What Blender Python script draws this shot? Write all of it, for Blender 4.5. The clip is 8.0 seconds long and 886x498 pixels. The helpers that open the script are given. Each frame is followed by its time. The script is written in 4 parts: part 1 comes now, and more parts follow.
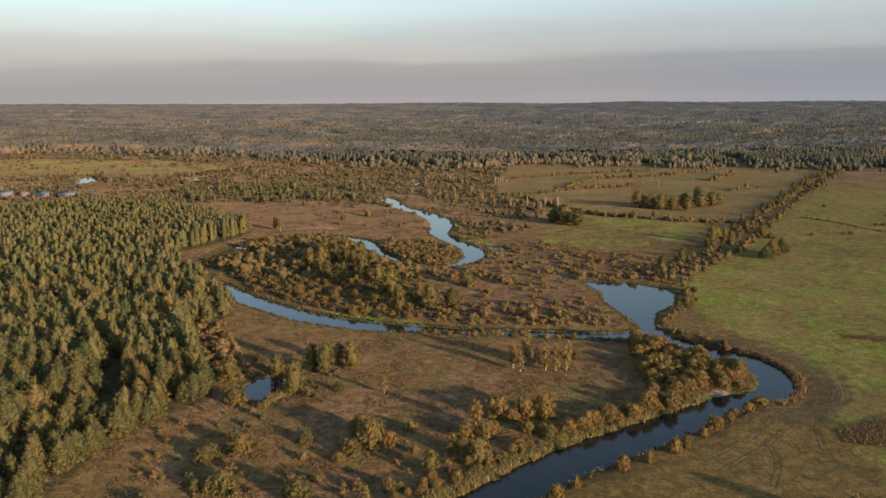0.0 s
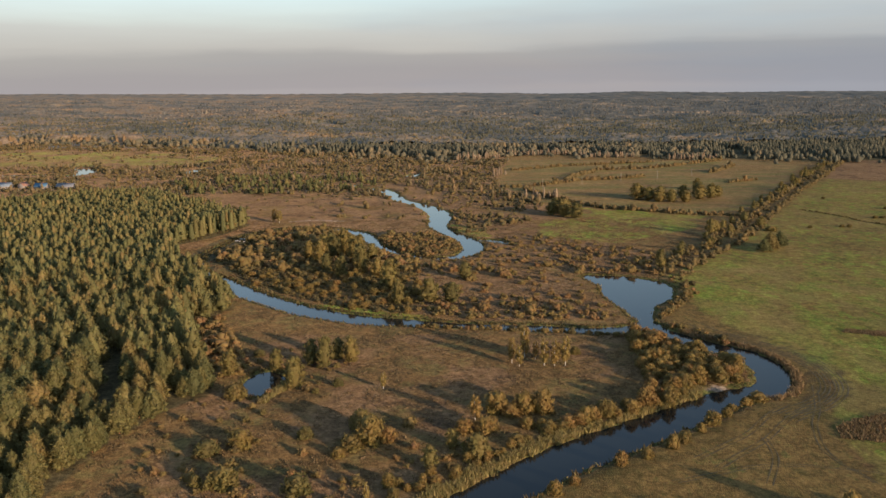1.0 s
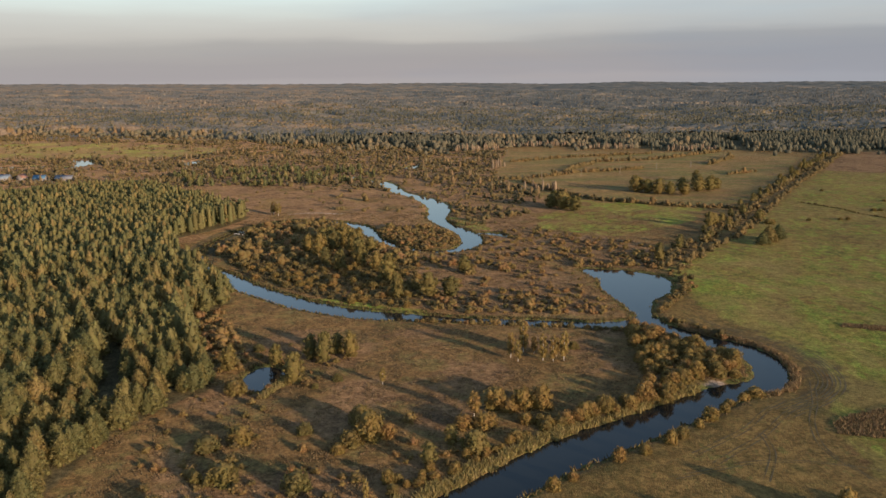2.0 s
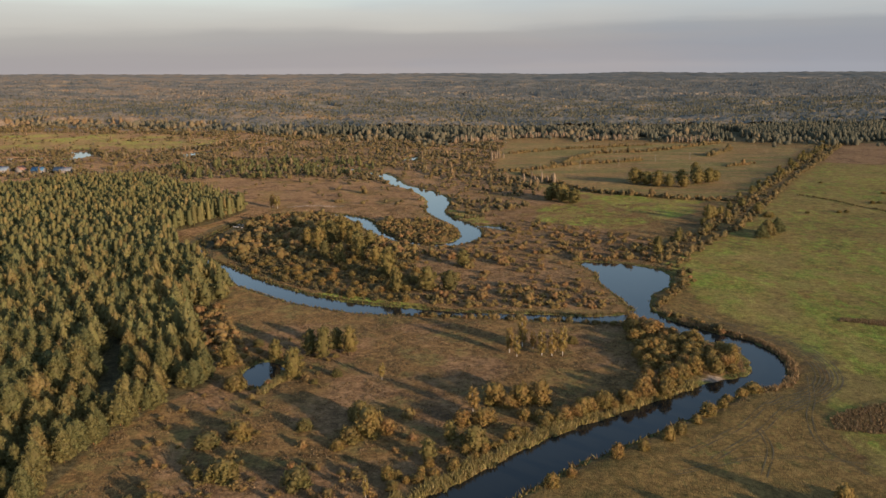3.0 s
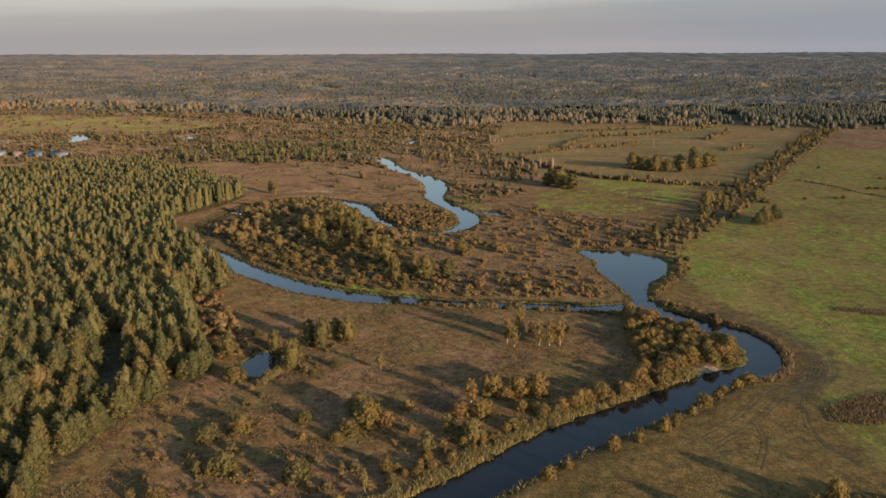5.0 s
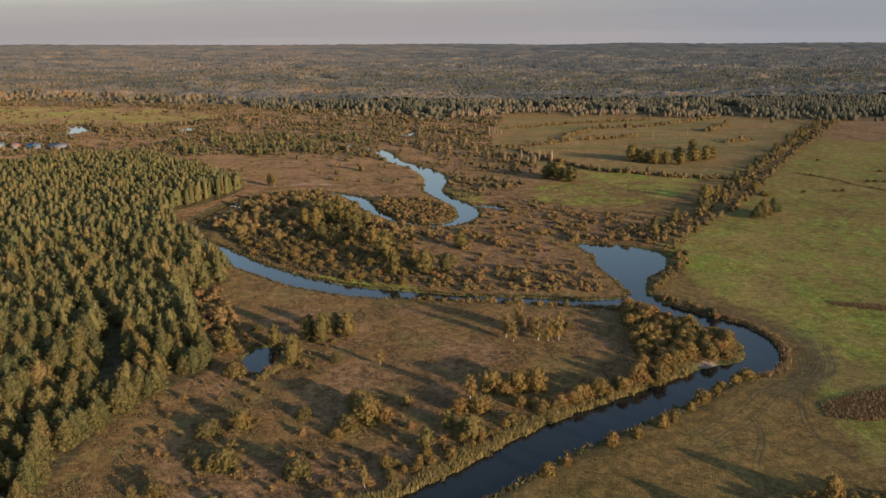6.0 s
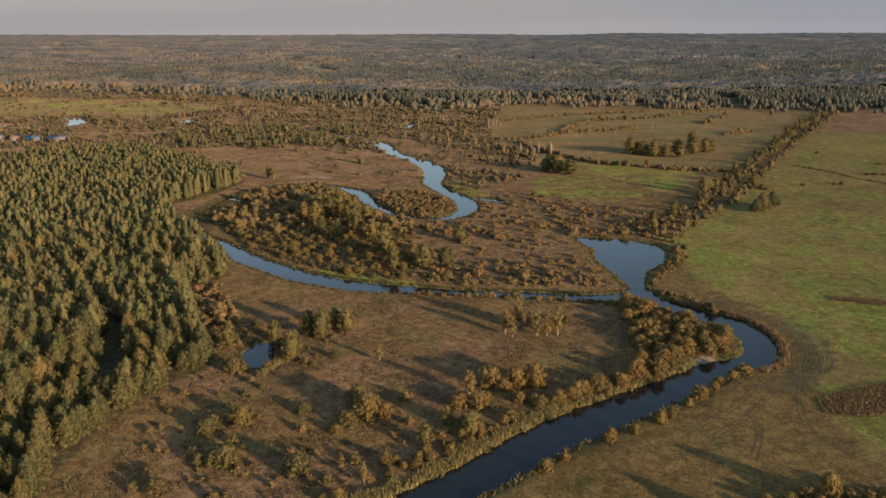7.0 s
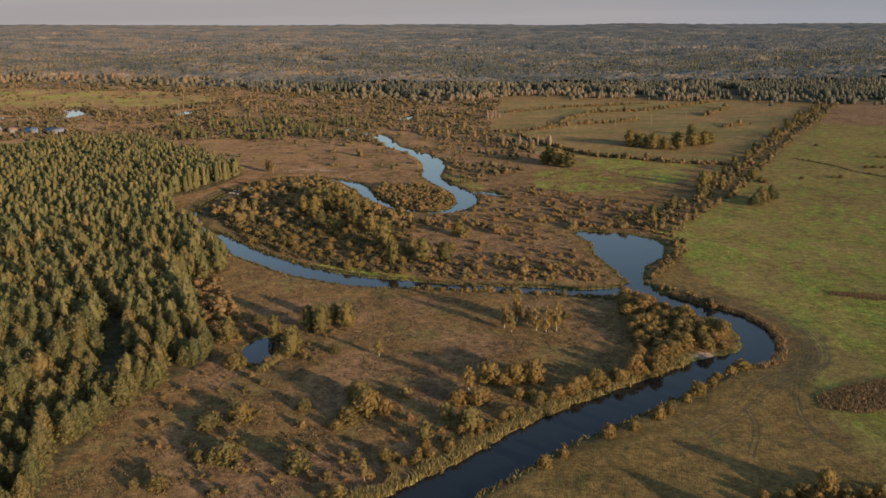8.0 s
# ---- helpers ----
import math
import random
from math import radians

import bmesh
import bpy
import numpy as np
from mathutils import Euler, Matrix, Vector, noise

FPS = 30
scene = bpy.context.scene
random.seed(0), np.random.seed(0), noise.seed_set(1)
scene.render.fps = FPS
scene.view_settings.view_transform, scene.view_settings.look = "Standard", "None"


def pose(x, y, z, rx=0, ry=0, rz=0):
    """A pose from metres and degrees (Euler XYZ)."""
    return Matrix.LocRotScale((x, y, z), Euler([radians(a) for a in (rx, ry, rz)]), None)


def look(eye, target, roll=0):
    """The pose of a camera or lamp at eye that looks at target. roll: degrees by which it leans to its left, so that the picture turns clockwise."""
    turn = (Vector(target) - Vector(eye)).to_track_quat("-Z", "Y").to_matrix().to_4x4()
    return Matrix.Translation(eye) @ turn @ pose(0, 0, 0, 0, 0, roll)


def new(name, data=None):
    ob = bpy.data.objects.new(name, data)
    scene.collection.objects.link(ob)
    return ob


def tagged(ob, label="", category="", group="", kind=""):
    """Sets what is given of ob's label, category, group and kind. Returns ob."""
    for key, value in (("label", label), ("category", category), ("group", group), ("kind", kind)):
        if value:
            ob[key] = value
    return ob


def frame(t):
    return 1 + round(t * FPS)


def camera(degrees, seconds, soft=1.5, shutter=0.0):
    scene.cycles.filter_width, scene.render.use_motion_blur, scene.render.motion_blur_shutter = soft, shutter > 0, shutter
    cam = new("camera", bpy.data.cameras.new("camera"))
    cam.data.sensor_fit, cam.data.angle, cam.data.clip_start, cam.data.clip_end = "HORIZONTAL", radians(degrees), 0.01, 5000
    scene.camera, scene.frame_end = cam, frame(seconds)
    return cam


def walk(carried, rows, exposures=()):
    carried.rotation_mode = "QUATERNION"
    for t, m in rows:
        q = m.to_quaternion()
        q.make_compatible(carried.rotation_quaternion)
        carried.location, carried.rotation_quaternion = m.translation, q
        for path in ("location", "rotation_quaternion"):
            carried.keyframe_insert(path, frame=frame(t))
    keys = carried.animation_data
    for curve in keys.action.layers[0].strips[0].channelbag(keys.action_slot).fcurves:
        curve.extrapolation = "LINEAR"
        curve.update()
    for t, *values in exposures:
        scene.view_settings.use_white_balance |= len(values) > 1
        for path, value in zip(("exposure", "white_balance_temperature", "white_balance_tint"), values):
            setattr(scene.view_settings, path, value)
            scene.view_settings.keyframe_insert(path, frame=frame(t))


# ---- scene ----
# A river valley in autumn evening light, seen from a rising, slowly tilting drone.

# ---------------------------------------------------------------- camera
cam = camera(57.0, 8.0, soft=1.5)
ROWS = []
for k in range(17):
    t = k * 0.5
    s = t / 8.0
    eye = Vector((-0.13 * s - 0.2 * s * s, -0.81 * s - 0.07 * s * s, 100 + 15.68 * s + 0.07 * s * s))
    pitch = -0.180226 - 0.097026 * s + 0.002402 * s * s
    lean = 0.004483 - 0.001108 * s - 0.001021 * s * s
    yaw = -0.01066 * s + 0.001064 * s * s
    way = Vector((-math.sin(yaw) * math.cos(pitch), math.cos(yaw) * math.cos(pitch), math.sin(pitch)))
    ROWS.append((t, look(eye, eye + way * 100, -math.degrees(lean))))
walk(cam, ROWS, [(0, 0.35), (4, 0.34), (8, 0.29)])

# ---------------------------------------------------------------- light
SUN_AZIMUTH = 46.0      # degrees: the shadows fall this far to the left of straight ahead
SUN_HEIGHT = 10.2
a, e = radians(SUN_AZIMUTH), radians(SUN_HEIGHT)
to_sun = Vector((math.sin(a) * math.cos(e), -math.cos(a) * math.cos(e), math.sin(e)))
sun = new("sun", bpy.data.lights.new("sun", "SUN"))
sun.data.energy, sun.data.angle, sun.data.color = 5.5, radians(1.0), (1.0, 0.715, 0.50)
sun.matrix_world = look(to_sun * 1000, (0, 0, 0))

world = bpy.data.worlds.new("evening_sky")
scene.world = world
world.use_nodes = True
wn, wl = world.node_tree.nodes, world.node_tree.links
wn.clear()
w_out, w_bg = wn.new("ShaderNodeOutputWorld"), wn.new("ShaderNodeBackground")
w_sky = wn.new("ShaderNodeTexSky")
w_sky.sky_type, w_sky.sun_disc = "NISHITA", False
w_sky.sun_elevation, w_sky.sun_rotation = e, math.atan2(to_sun.x, to_sun.y)
w_sky.air_density, w_sky.dust_density, w_sky.ozone_density = 1.0, 0.7, 1.8
SKY = 0.21
w_gain = wn.new("ShaderNodeVectorMath")
w_gain.operation, w_gain.inputs[3].default_value = "SCALE", SKY
w_pale = wn.new("ShaderNodeHueSaturation")   # thin high cloud pales the blue
w_pale.inputs["Saturation"].default_value = 0.85
wl.new(w_sky.outputs[0], w_pale.inputs["Color"])
wl.new(w_pale.outputs[0], w_gain.inputs[0])
w_co = wn.new("ShaderNodeTexCoord")
w_sep = wn.new("ShaderNodeSeparateXYZ")
wl.new(w_co.outputs["Generated"], w_sep.inputs[0])
# long flat cloud bank: the direction stretched sideways drives a noise that bends its upper edge
w_map = wn.new("ShaderNodeMapping")
w_map.inputs["Scale"].default_value = (3.0, 3.0, 26.0)
wl.new(w_co.outputs["Generated"], w_map.inputs["Vector"])
w_noise = wn.new("ShaderNodeTexNoise")
w_noise.inputs["Scale"].default_value, w_noise.inputs["Detail"].default_value = 1.1, 5.0
wl.new(w_map.outputs[0], w_noise.inputs["Vector"])


def wmath(op, a, b):
    n = wn.new("ShaderNodeMath")
    n.operation = op
    for i, v in enumerate((a, b)):
        if isinstance(v, (int, float)):
            n.inputs[i].default_value = v
        else:
            wl.new(v, n.inputs[i])
    return n.outputs[0]


def wramp(value, stops):
    n = wn.new("ShaderNodeValToRGB")
    n.color_ramp.elements.remove(n.color_ramp.elements[1])
    for i, (at, c) in enumerate(stops):
        el = n.color_ramp.elements[0] if i == 0 else n.color_ramp.elements.new(at)
        el.position, el.color = at, (c if len(c) == 4 else (*c, 1))
    wl.new(value, n.inputs[0])
    return n.outputs[0]


w_up = w_sep.outputs["Z"]
w_bent = wmath("ADD", wmath("ADD", w_up, wmath("MULTIPLY", wmath("SUBTRACT", w_noise.outputs[0], 0.5), 0.035)), wmath("MULTIPLY", w_sep.outputs["X"], -0.02))
w_scaled = wmath("MULTIPLY", w_bent, 4.0)
# colour of the cloud with height, and how much of it covers the clear sky
w_cloud = wramp(w_scaled, [(0.0, (0.322, 0.296, 0.303)), (0.03, (0.296, 0.274, 0.286)), (0.10, (0.274, 0.256, 0.272)), (0.17, (0.292, 0.274, 0.282)), (0.21, (0.378, 0.353, 0.345)), (0.30, (0.429, 0.414, 0.402)), (0.45, (0.429, 0.451, 0.470)), (0.7, (0.367, 0.441, 0.502))])
w_cover = wramp(w_scaled, [(0.0, (0.97,) * 3), (0.30, (0.9,) * 3), (0.55, (0.35,) * 3), (0.95, (0.0,) * 3)])
w_soft = wn.new("ShaderNodeTexNoise")
w_soft.inputs["Scale"].default_value, w_soft.inputs["Detail"].default_value = 0.8, 4.0
wl.new(w_map.outputs[0], w_soft.inputs["Vector"])
w_blue = wn.new("ShaderNodeMix")
w_blue.data_type, w_blue.blend_type = "RGBA", "MULTIPLY"
w_amount = wmath("ADD", wmath("MULTIPLY", w_sep.outputs["X"], 1.3), wmath("MULTIPLY", wmath("SUBTRACT", w_soft.outputs[0], 0.45), 2.2))
wl.new(wramp(w_amount, [(0.0, (0.0,) * 3), (0.75, (1.0,) * 3)]), w_blue.inputs[0])
wl.new(w_cloud, w_blue.inputs[6])
w_blue.inputs[7].default_value = (0.86, 0.96, 1.06, 1)
w_mix = wn.new("ShaderNodeMix")
w_mix.data_type = "RGBA"
wl.new(w_cover, w_mix.inputs[0])
wl.new(w_gain.outputs[0], w_mix.inputs[6])
wl.new(w_blue.outputs[2], w_mix.inputs[7])
wl.new(w_mix.outputs[2], w_bg.inputs[0])
w_bg.inputs[1].default_value = 1.0
wl.new(w_bg.outputs[0], w_out.inputs[0])


# ---------------------------------------------------------------- materials
class Nodes:
    """A small writer of node materials."""

    def __init__(self, name):
        self.mat = bpy.data.materials.new(name)
        self.mat.use_nodes = True
        self.t = self.mat.node_tree
        self.bsdf = self.t.nodes["Principled BSDF"]

    def put(self, socket, value):
        if hasattr(value, "node"):
            self.t.links.new(value, socket)
        elif isinstance(value, tuple) and len(value) == 3 and len(socket.default_value) == 4:
            socket.default_value = (*value, 1)
        else:
            socket.default_value = value

    def noise(self, scale, detail=4.0, vector=None, rough=0.55):
        n = self.t.nodes.new("ShaderNodeTexNoise")
        self.put(n.inputs["Scale"], scale), self.put(n.inputs["Detail"], detail), self.put(n.inputs["Roughness"], rough)
        self.put(n.inputs["Vector"], vector if vector else self.place())
        return n.outputs[0]

    def place(self, scale=(1, 1, 1), turn=0.0, world_space=False):
        c = self.t.nodes.new("ShaderNodeNewGeometry" if world_space else "ShaderNodeTexCoord")
        m = self.t.nodes.new("ShaderNodeMapping")
        m.inputs["Scale"].default_value, m.inputs["Rotation"].default_value[2] = scale, radians(turn)
        self.t.links.new(c.outputs["Position" if world_space else "Object"], m.inputs[0])
        return m.outputs[0]

    def math(self, op, a, b=0.0):
        n = self.t.nodes.new("ShaderNodeMath")
        n.operation = op
        self.put(n.inputs[0], a), self.put(n.inputs[1], b)
        return n.outputs[0]

    def span(self, v, lo, hi, a=0.0, b=1.0):
        n = self.t.nodes.new("ShaderNodeMapRange")
        self.put(n.inputs[0], v)
        for i, x in enumerate((lo, hi, a, b)):
            n.inputs[i + 1].default_value = x
        return n.outputs[0]

    def mix(self, f, a, b, kind="MIX"):
        n = self.t.nodes.new("ShaderNodeMix")
        n.data_type, n.blend_type = "RGBA", kind
        self.put(n.inputs[0], f), self.put(n.inputs[6], a), self.put(n.inputs[7], b)
        return n.outputs[2]

    def ramp(self, v, stops):
        n = self.t.nodes.new("ShaderNodeValToRGB")
        n.color_ramp.elements.remove(n.color_ramp.elements[1])
        for i, (at, c) in enumerate(stops):
            el = n.color_ramp.elements[0] if i == 0 else n.color_ramp.elements.new(at)
            el.position, el.color = at, (*c, 1)
        self.put(n.inputs[0], v)
        return n.outputs[0]

    def attribute(self, name):
        n = self.t.nodes.new("ShaderNodeAttribute")
        n.attribute_name = name
        return n.outputs["Fac"]

    def bump(self, height, strength, distance):
        n = self.t.nodes.new("ShaderNodeBump")
        self.put(n.inputs["Height"], height)
        n.inputs["Strength"].default_value, n.inputs["Distance"].default_value = strength, distance
        self.t.links.new(n.outputs[0], self.bsdf.inputs["Normal"])

    def done(self, colour, roughness=0.9, specular=0.2):
        self.put(self.bsdf.inputs["Base Color"], colour)
        self.put(self.bsdf.inputs["Roughness"], roughness)
        self.bsdf.inputs["Specular IOR Level"].default_value = specular
        return self.mat


def foliage(name, stops, joined=False, gain=0.22, through_light=0.35):
    """Leaves: the tree's own tint from a ramp, each spray of leaves a little lighter or darker."""
    n = Nodes(name)
    if joined:
        tint = n.attribute("tint")
    else:
        tint = n.t.nodes.new("ShaderNodeObjectInfo").outputs["Random"]
    island = n.t.nodes.new("ShaderNodeNewGeometry").outputs["Random Per Island"]
    base = n.ramp(tint, stops)
    value = n.span(island, 0, 1, 1 - gain, 1 + gain)
    hsv = n.t.nodes.new("ShaderNodeHueSaturation")
    n.put(hsv.inputs["Value"], value), n.put(hsv.inputs["Color"], base)
    n.put(hsv.inputs["Hue"], n.span(n.noise(0.6, 2.0), 0.3, 0.7, 0.485, 0.515))
    mat = n.done(hsv.outputs[0], 0.75, 0.15)
    # thin leaves let a part of the light through
    thin = n.t.nodes.new("ShaderNodeBsdfTranslucent")
    n.put(thin.inputs["Color"], hsv.outputs[0])
    both = n.t.nodes.new("ShaderNodeMixShader")
    both.inputs[0].default_value = through_light
    n.t.links.new(n.bsdf.outputs[0], both.inputs[1]), n.t.links.new(thin.outputs[0], both.inputs[2])
    out = [q for q in n.t.nodes if q.type == "OUTPUT_MATERIAL"][0]
    n.t.links.new(both.outputs[0], out.inputs["Surface"])
    return mat


PINE = [(0.0, (0.115, 0.119, 0.049)), (0.35, (0.147, 0.140, 0.053)), (0.7, (0.178, 0.154, 0.057)), (1.0, (0.210, 0.158, 0.059))]
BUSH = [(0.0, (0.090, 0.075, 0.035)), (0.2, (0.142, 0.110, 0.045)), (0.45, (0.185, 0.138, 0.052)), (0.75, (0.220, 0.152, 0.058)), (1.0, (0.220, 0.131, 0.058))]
OLIVE = [(0.0, (0.118, 0.105, 0.040)), (0.5, (0.162, 0.132, 0.045)), (1.0, (0.205, 0.152, 0.050))]
BIRCH = [(0.0, (0.255, 0.195, 0.066)), (0.5, (0.285, 0.208, 0.070)), (1.0, (0.260, 0.170, 0.060))]
# far woods: aerial haze is put into these pale, greyed leaf colours
HAZY_WOODS = [(0.0, (0.113, 0.115, 0.101)), (0.40, (0.156, 0.150, 0.124)), (0.55, (0.206, 0.178, 0.137)), (0.75, (0.253, 0.205, 0.141)), (1.0, (0.290, 0.207, 0.131))]
M_PINE, M_PINES = foliage("pine_needles", PINE), foliage("pine_needles_wood", PINE, True)
M_BUSH, M_BUSHES = foliage("willow_leaves", [(0.0, (0.150, 0.116, 0.042)), (0.35, (0.192, 0.143, 0.047)), (0.7, (0.222, 0.154, 0.050)), (1.0, (0.224, 0.138, 0.052))]), foliage("willow_leaves_thicket", BUSH, True)
M_OLIVE, M_BIRCH = foliage("alder_leaves", OLIVE), foliage("birch_leaves", BIRCH)
M_HAZY_WOODS = foliage("hazy_wood_leaves", HAZY_WOODS, True, 0.25)
# nearer woods: leaf colours mixed part-way with the painted haze grey
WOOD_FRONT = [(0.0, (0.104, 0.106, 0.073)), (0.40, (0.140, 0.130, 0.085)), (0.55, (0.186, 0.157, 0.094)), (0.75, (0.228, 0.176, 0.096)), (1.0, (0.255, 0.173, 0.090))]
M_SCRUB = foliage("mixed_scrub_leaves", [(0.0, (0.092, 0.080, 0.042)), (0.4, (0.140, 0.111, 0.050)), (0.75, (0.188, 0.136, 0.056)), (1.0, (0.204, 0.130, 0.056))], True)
M_WOOD_FRONT = foliage("half_hazed_wood_leaves", WOOD_FRONT, True, 0.14)


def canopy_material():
    n = Nodes("hazy_canopy_leaves")
    # same haze-greyed ramp as the far trees, varied by noise
    base = n.ramp(n.math("ADD", n.attribute("tint"), n.span(n.noise(0.09, 5.0, rough=0.7), 0.3, 0.7, -0.22, 0.22)), HAZY_WOODS)
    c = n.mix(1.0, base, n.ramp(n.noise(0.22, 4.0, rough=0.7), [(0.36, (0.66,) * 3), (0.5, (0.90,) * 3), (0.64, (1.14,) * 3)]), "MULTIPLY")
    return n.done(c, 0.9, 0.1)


M_HAZY_CANOPY = canopy_material()
M_REED = foliage("reed", [(0.0, (0.070, 0.050, 0.026)), (0.5, (0.110, 0.080, 0.036)), (0.8, (0.240, 0.200, 0.072)), (1.0, (0.310, 0.245, 0.105))], True, 0.3)


def bark(name, low, high, white=False):
    n = Nodes(name)
    v = n.noise(3.0, 5.0, n.place((1, 1, 0.25)))
    c = n.ramp(v, [(0.35, low), (0.65, high)])
    if white:
        c = n.mix(n.span(n.noise(2.2, 3.0, n.place((1, 1, 3))), 0.58, 0.66), c, (0.03, 0.028, 0.025))
    n.bump(v, 0.6, 0.05)
    return n.done(c, 0.85, 0.2)


M_PINE_BARK = bark("pine_bark", (0.10, 0.055, 0.03), (0.26, 0.13, 0.06))
M_BARK = bark("grey_bark", (0.07, 0.055, 0.04), (0.16, 0.13, 0.10))
M_BIRCH_BARK = bark("birch_bark", (0.50, 0.46, 0.40), (0.70, 0.66, 0.58), True)


def ground_material():
    n = Nodes("valley_ground")
    big, mid, fine = n.noise(0.016, 6.0), n.noise(0.10, 6.0, rough=0.65), n.noise(0.8, 6.0, rough=0.75)
    patch = n.noise(0.035, 7.0, rough=0.7)
    streak = n.noise(0.30, 5.0, n.place((1.0, 0.62, 1), 28), 0.7)
    blend = n.math("ADD", n.math("MULTIPLY", patch, 0.55), n.math("MULTIPLY", mid, 0.45))
    grass = n.ramp(blend, [(0.38, (0.086, 0.062, 0.027)), (0.46, (0.153, 0.098, 0.040)), (0.52, (0.192, 0.119, 0.049)), (0.57, (0.127, 0.095, 0.037)), (0.64, (0.192, 0.104, 0.048))])
    grass = n.mix(n.span(n.noise(0.055, 6.0, rough=0.75), 0.50, 0.60, 0, 0.65), grass, (0.150, 0.130, 0.048))
    green = n.ramp(blend, [(0.40, (0.093, 0.107, 0.023)), (0.46, (0.147, 0.152, 0.029)), (0.52, (0.200, 0.173, 0.042)), (0.58, (0.156, 0.114, 0.035))])
    clumps = n.noise(0.11, 6.0, n.place((1.0, 0.5, 1), -18), 0.75)
    green = n.mix(n.span(clumps, 0.48, 0.56, 0, 0.95), green, (0.158, 0.210, 0.036))
    green = n.mix(n.span(n.noise(0.05, 6.0, n.place((1.0, 0.45, 1), -18), 0.7), 0.50, 0.60, 0, 0.75), green, (0.197, 0.155, 0.053))
    green = n.mix(n.span(n.noise(0.30, 5.0, n.place((1.0, 0.4, 1), -18), 0.8), 0.52, 0.62, 0, 0.75), green, (0.253, 0.243, 0.062))
    green = n.mix(n.span(n.noise(0.012, 4.0, rough=0.6), 0.50, 0.60, 0, 0.7), green, (0.200, 0.149, 0.055))
    bands = n.noise(1.0, 4.0, n.place((0.006, 0.035, 1), -24), 0.6)
    stub = n.ramp(n.math("ADD", n.math("MULTIPLY", streak, 0.4), n.math("MULTIPLY", patch, 0.6)), [(0.38, (0.108, 0.088, 0.035)), (0.47, (0.183, 0.129, 0.052)), (0.54, (0.230, 0.149, 0.062)), (0.62, (0.140, 0.108, 0.042))])
    stub = n.mix(n.span(bands, 0.44, 0.54, 0, 0.8), stub, (0.125, 0.122, 0.042))
    stub = n.mix(n.span(n.noise(1.0, 5.0, n.place((0.010, 0.075, 1), -30), 0.65), 0.50, 0.60, 0, 0.7), stub, (0.225, 0.142, 0.066))
    heath = n.ramp(blend, [(0.38, (0.094, 0.062, 0.035)), (0.46, (0.168, 0.104, 0.052)), (0.53, (0.219, 0.137, 0.069)), (0.62, (0.148, 0.104, 0.050))])
    mown = n.ramp(n.math("ADD", n.math("MULTIPLY", streak, 0.5), n.math("MULTIPLY", patch, 0.5)), [(0.38, (0.089, 0.075, 0.026)), (0.47, (0.145, 0.104, 0.036)), (0.54, (0.190, 0.125, 0.045)), (0.62, (0.123, 0.112, 0.035))])
    floor = n.ramp(mid, [(0.3, (0.061, 0.055, 0.029)), (0.7, (0.108, 0.090, 0.046))])
    bank = n.ramp(mid, [(0.35, (0.083, 0.094, 0.028)), (0.6, (0.133, 0.135, 0.042))])
    sand = n.ramp(fine, [(0.3, (0.225, 0.173, 0.128)), (0.7, (0.300, 0.240, 0.180))])
    wobble = n.span(n.noise(0.16, 4.0), 0.25, 0.75, -0.28, 0.28)
    c = grass
    for zone, col in (("heath", heath), ("stubble", stub), ("mown", mown), ("green", green), ("floor", floor), ("bank", bank), ("sand", sand)):
        f = n.span(n.math("ADD", n.attribute(zone), wobble), 0.35, 0.65)
        c = n.mix(f, c, col)
    # tufts of grass, lighter and darker, and dry patches
    c = n.mix(1.0, c, n.ramp(fine, [(0.36, (0.64,) * 3), (0.5, (1.0,) * 3), (0.64, (1.38,) * 3)]), "MULTIPLY")
    c = n.mix(1.0, c, n.ramp(n.noise(0.27, 5.0, rough=0.7), [(0.38, (0.76,) * 3), (0.5, (1.0,) * 3), (0.62, (1.24,) * 3)]), "MULTIPLY")
    c = n.mix(1.0, c, n.ramp(big, [(0.3, (0.85,) * 3), (0.7, (1.15,) * 3)]), "MULTIPLY")
    track = n.attribute("track")
    c = n.mix(n.span(track, 0.2, 0.9, 0, 0.75), c, (0.075, 0.060, 0.032))
    # upright stalks catch the low sun: a fine, steep relief
    n.bump(n.math("ADD", n.math("MULTIPLY", n.noise(2.4, 2.0), 1.0), n.math("MULTIPLY", fine, 0.35)), 1.0, 0.7)
    n.bsdf.inputs["Diffuse Roughness"].default_value = 1.0
    return n.done(c, 0.95, 0.1)


def water_material():
    n = Nodes("river_water")
    ripple = n.noise(0.9, 3.0, n.place((1, 1.6, 1)))
    n.bump(ripple, 0.06, 0.12)
    n.bsdf.inputs["IOR"].default_value = 1.33
    return n.done((0.010, 0.013, 0.014), 0.06, 0.35)


def plain(name, colour, roughness=0.7, scale=2.0, spread=0.25, metal=0.0):
    n = Nodes(name)
    v = n.noise(scale, 5.0)
    c = n.ramp(v, [(0.3, tuple(x * (1 - spread) for x in colour)), (0.7, tuple(x * (1 + spread) for x in colour))])
    n.bump(v, 0.3, 0.03)
    n.bsdf.inputs["Metallic"].default_value = metal
    return n.done(c, roughness, 0.3)


M_GROUND, M_WATER = ground_material(), water_material()

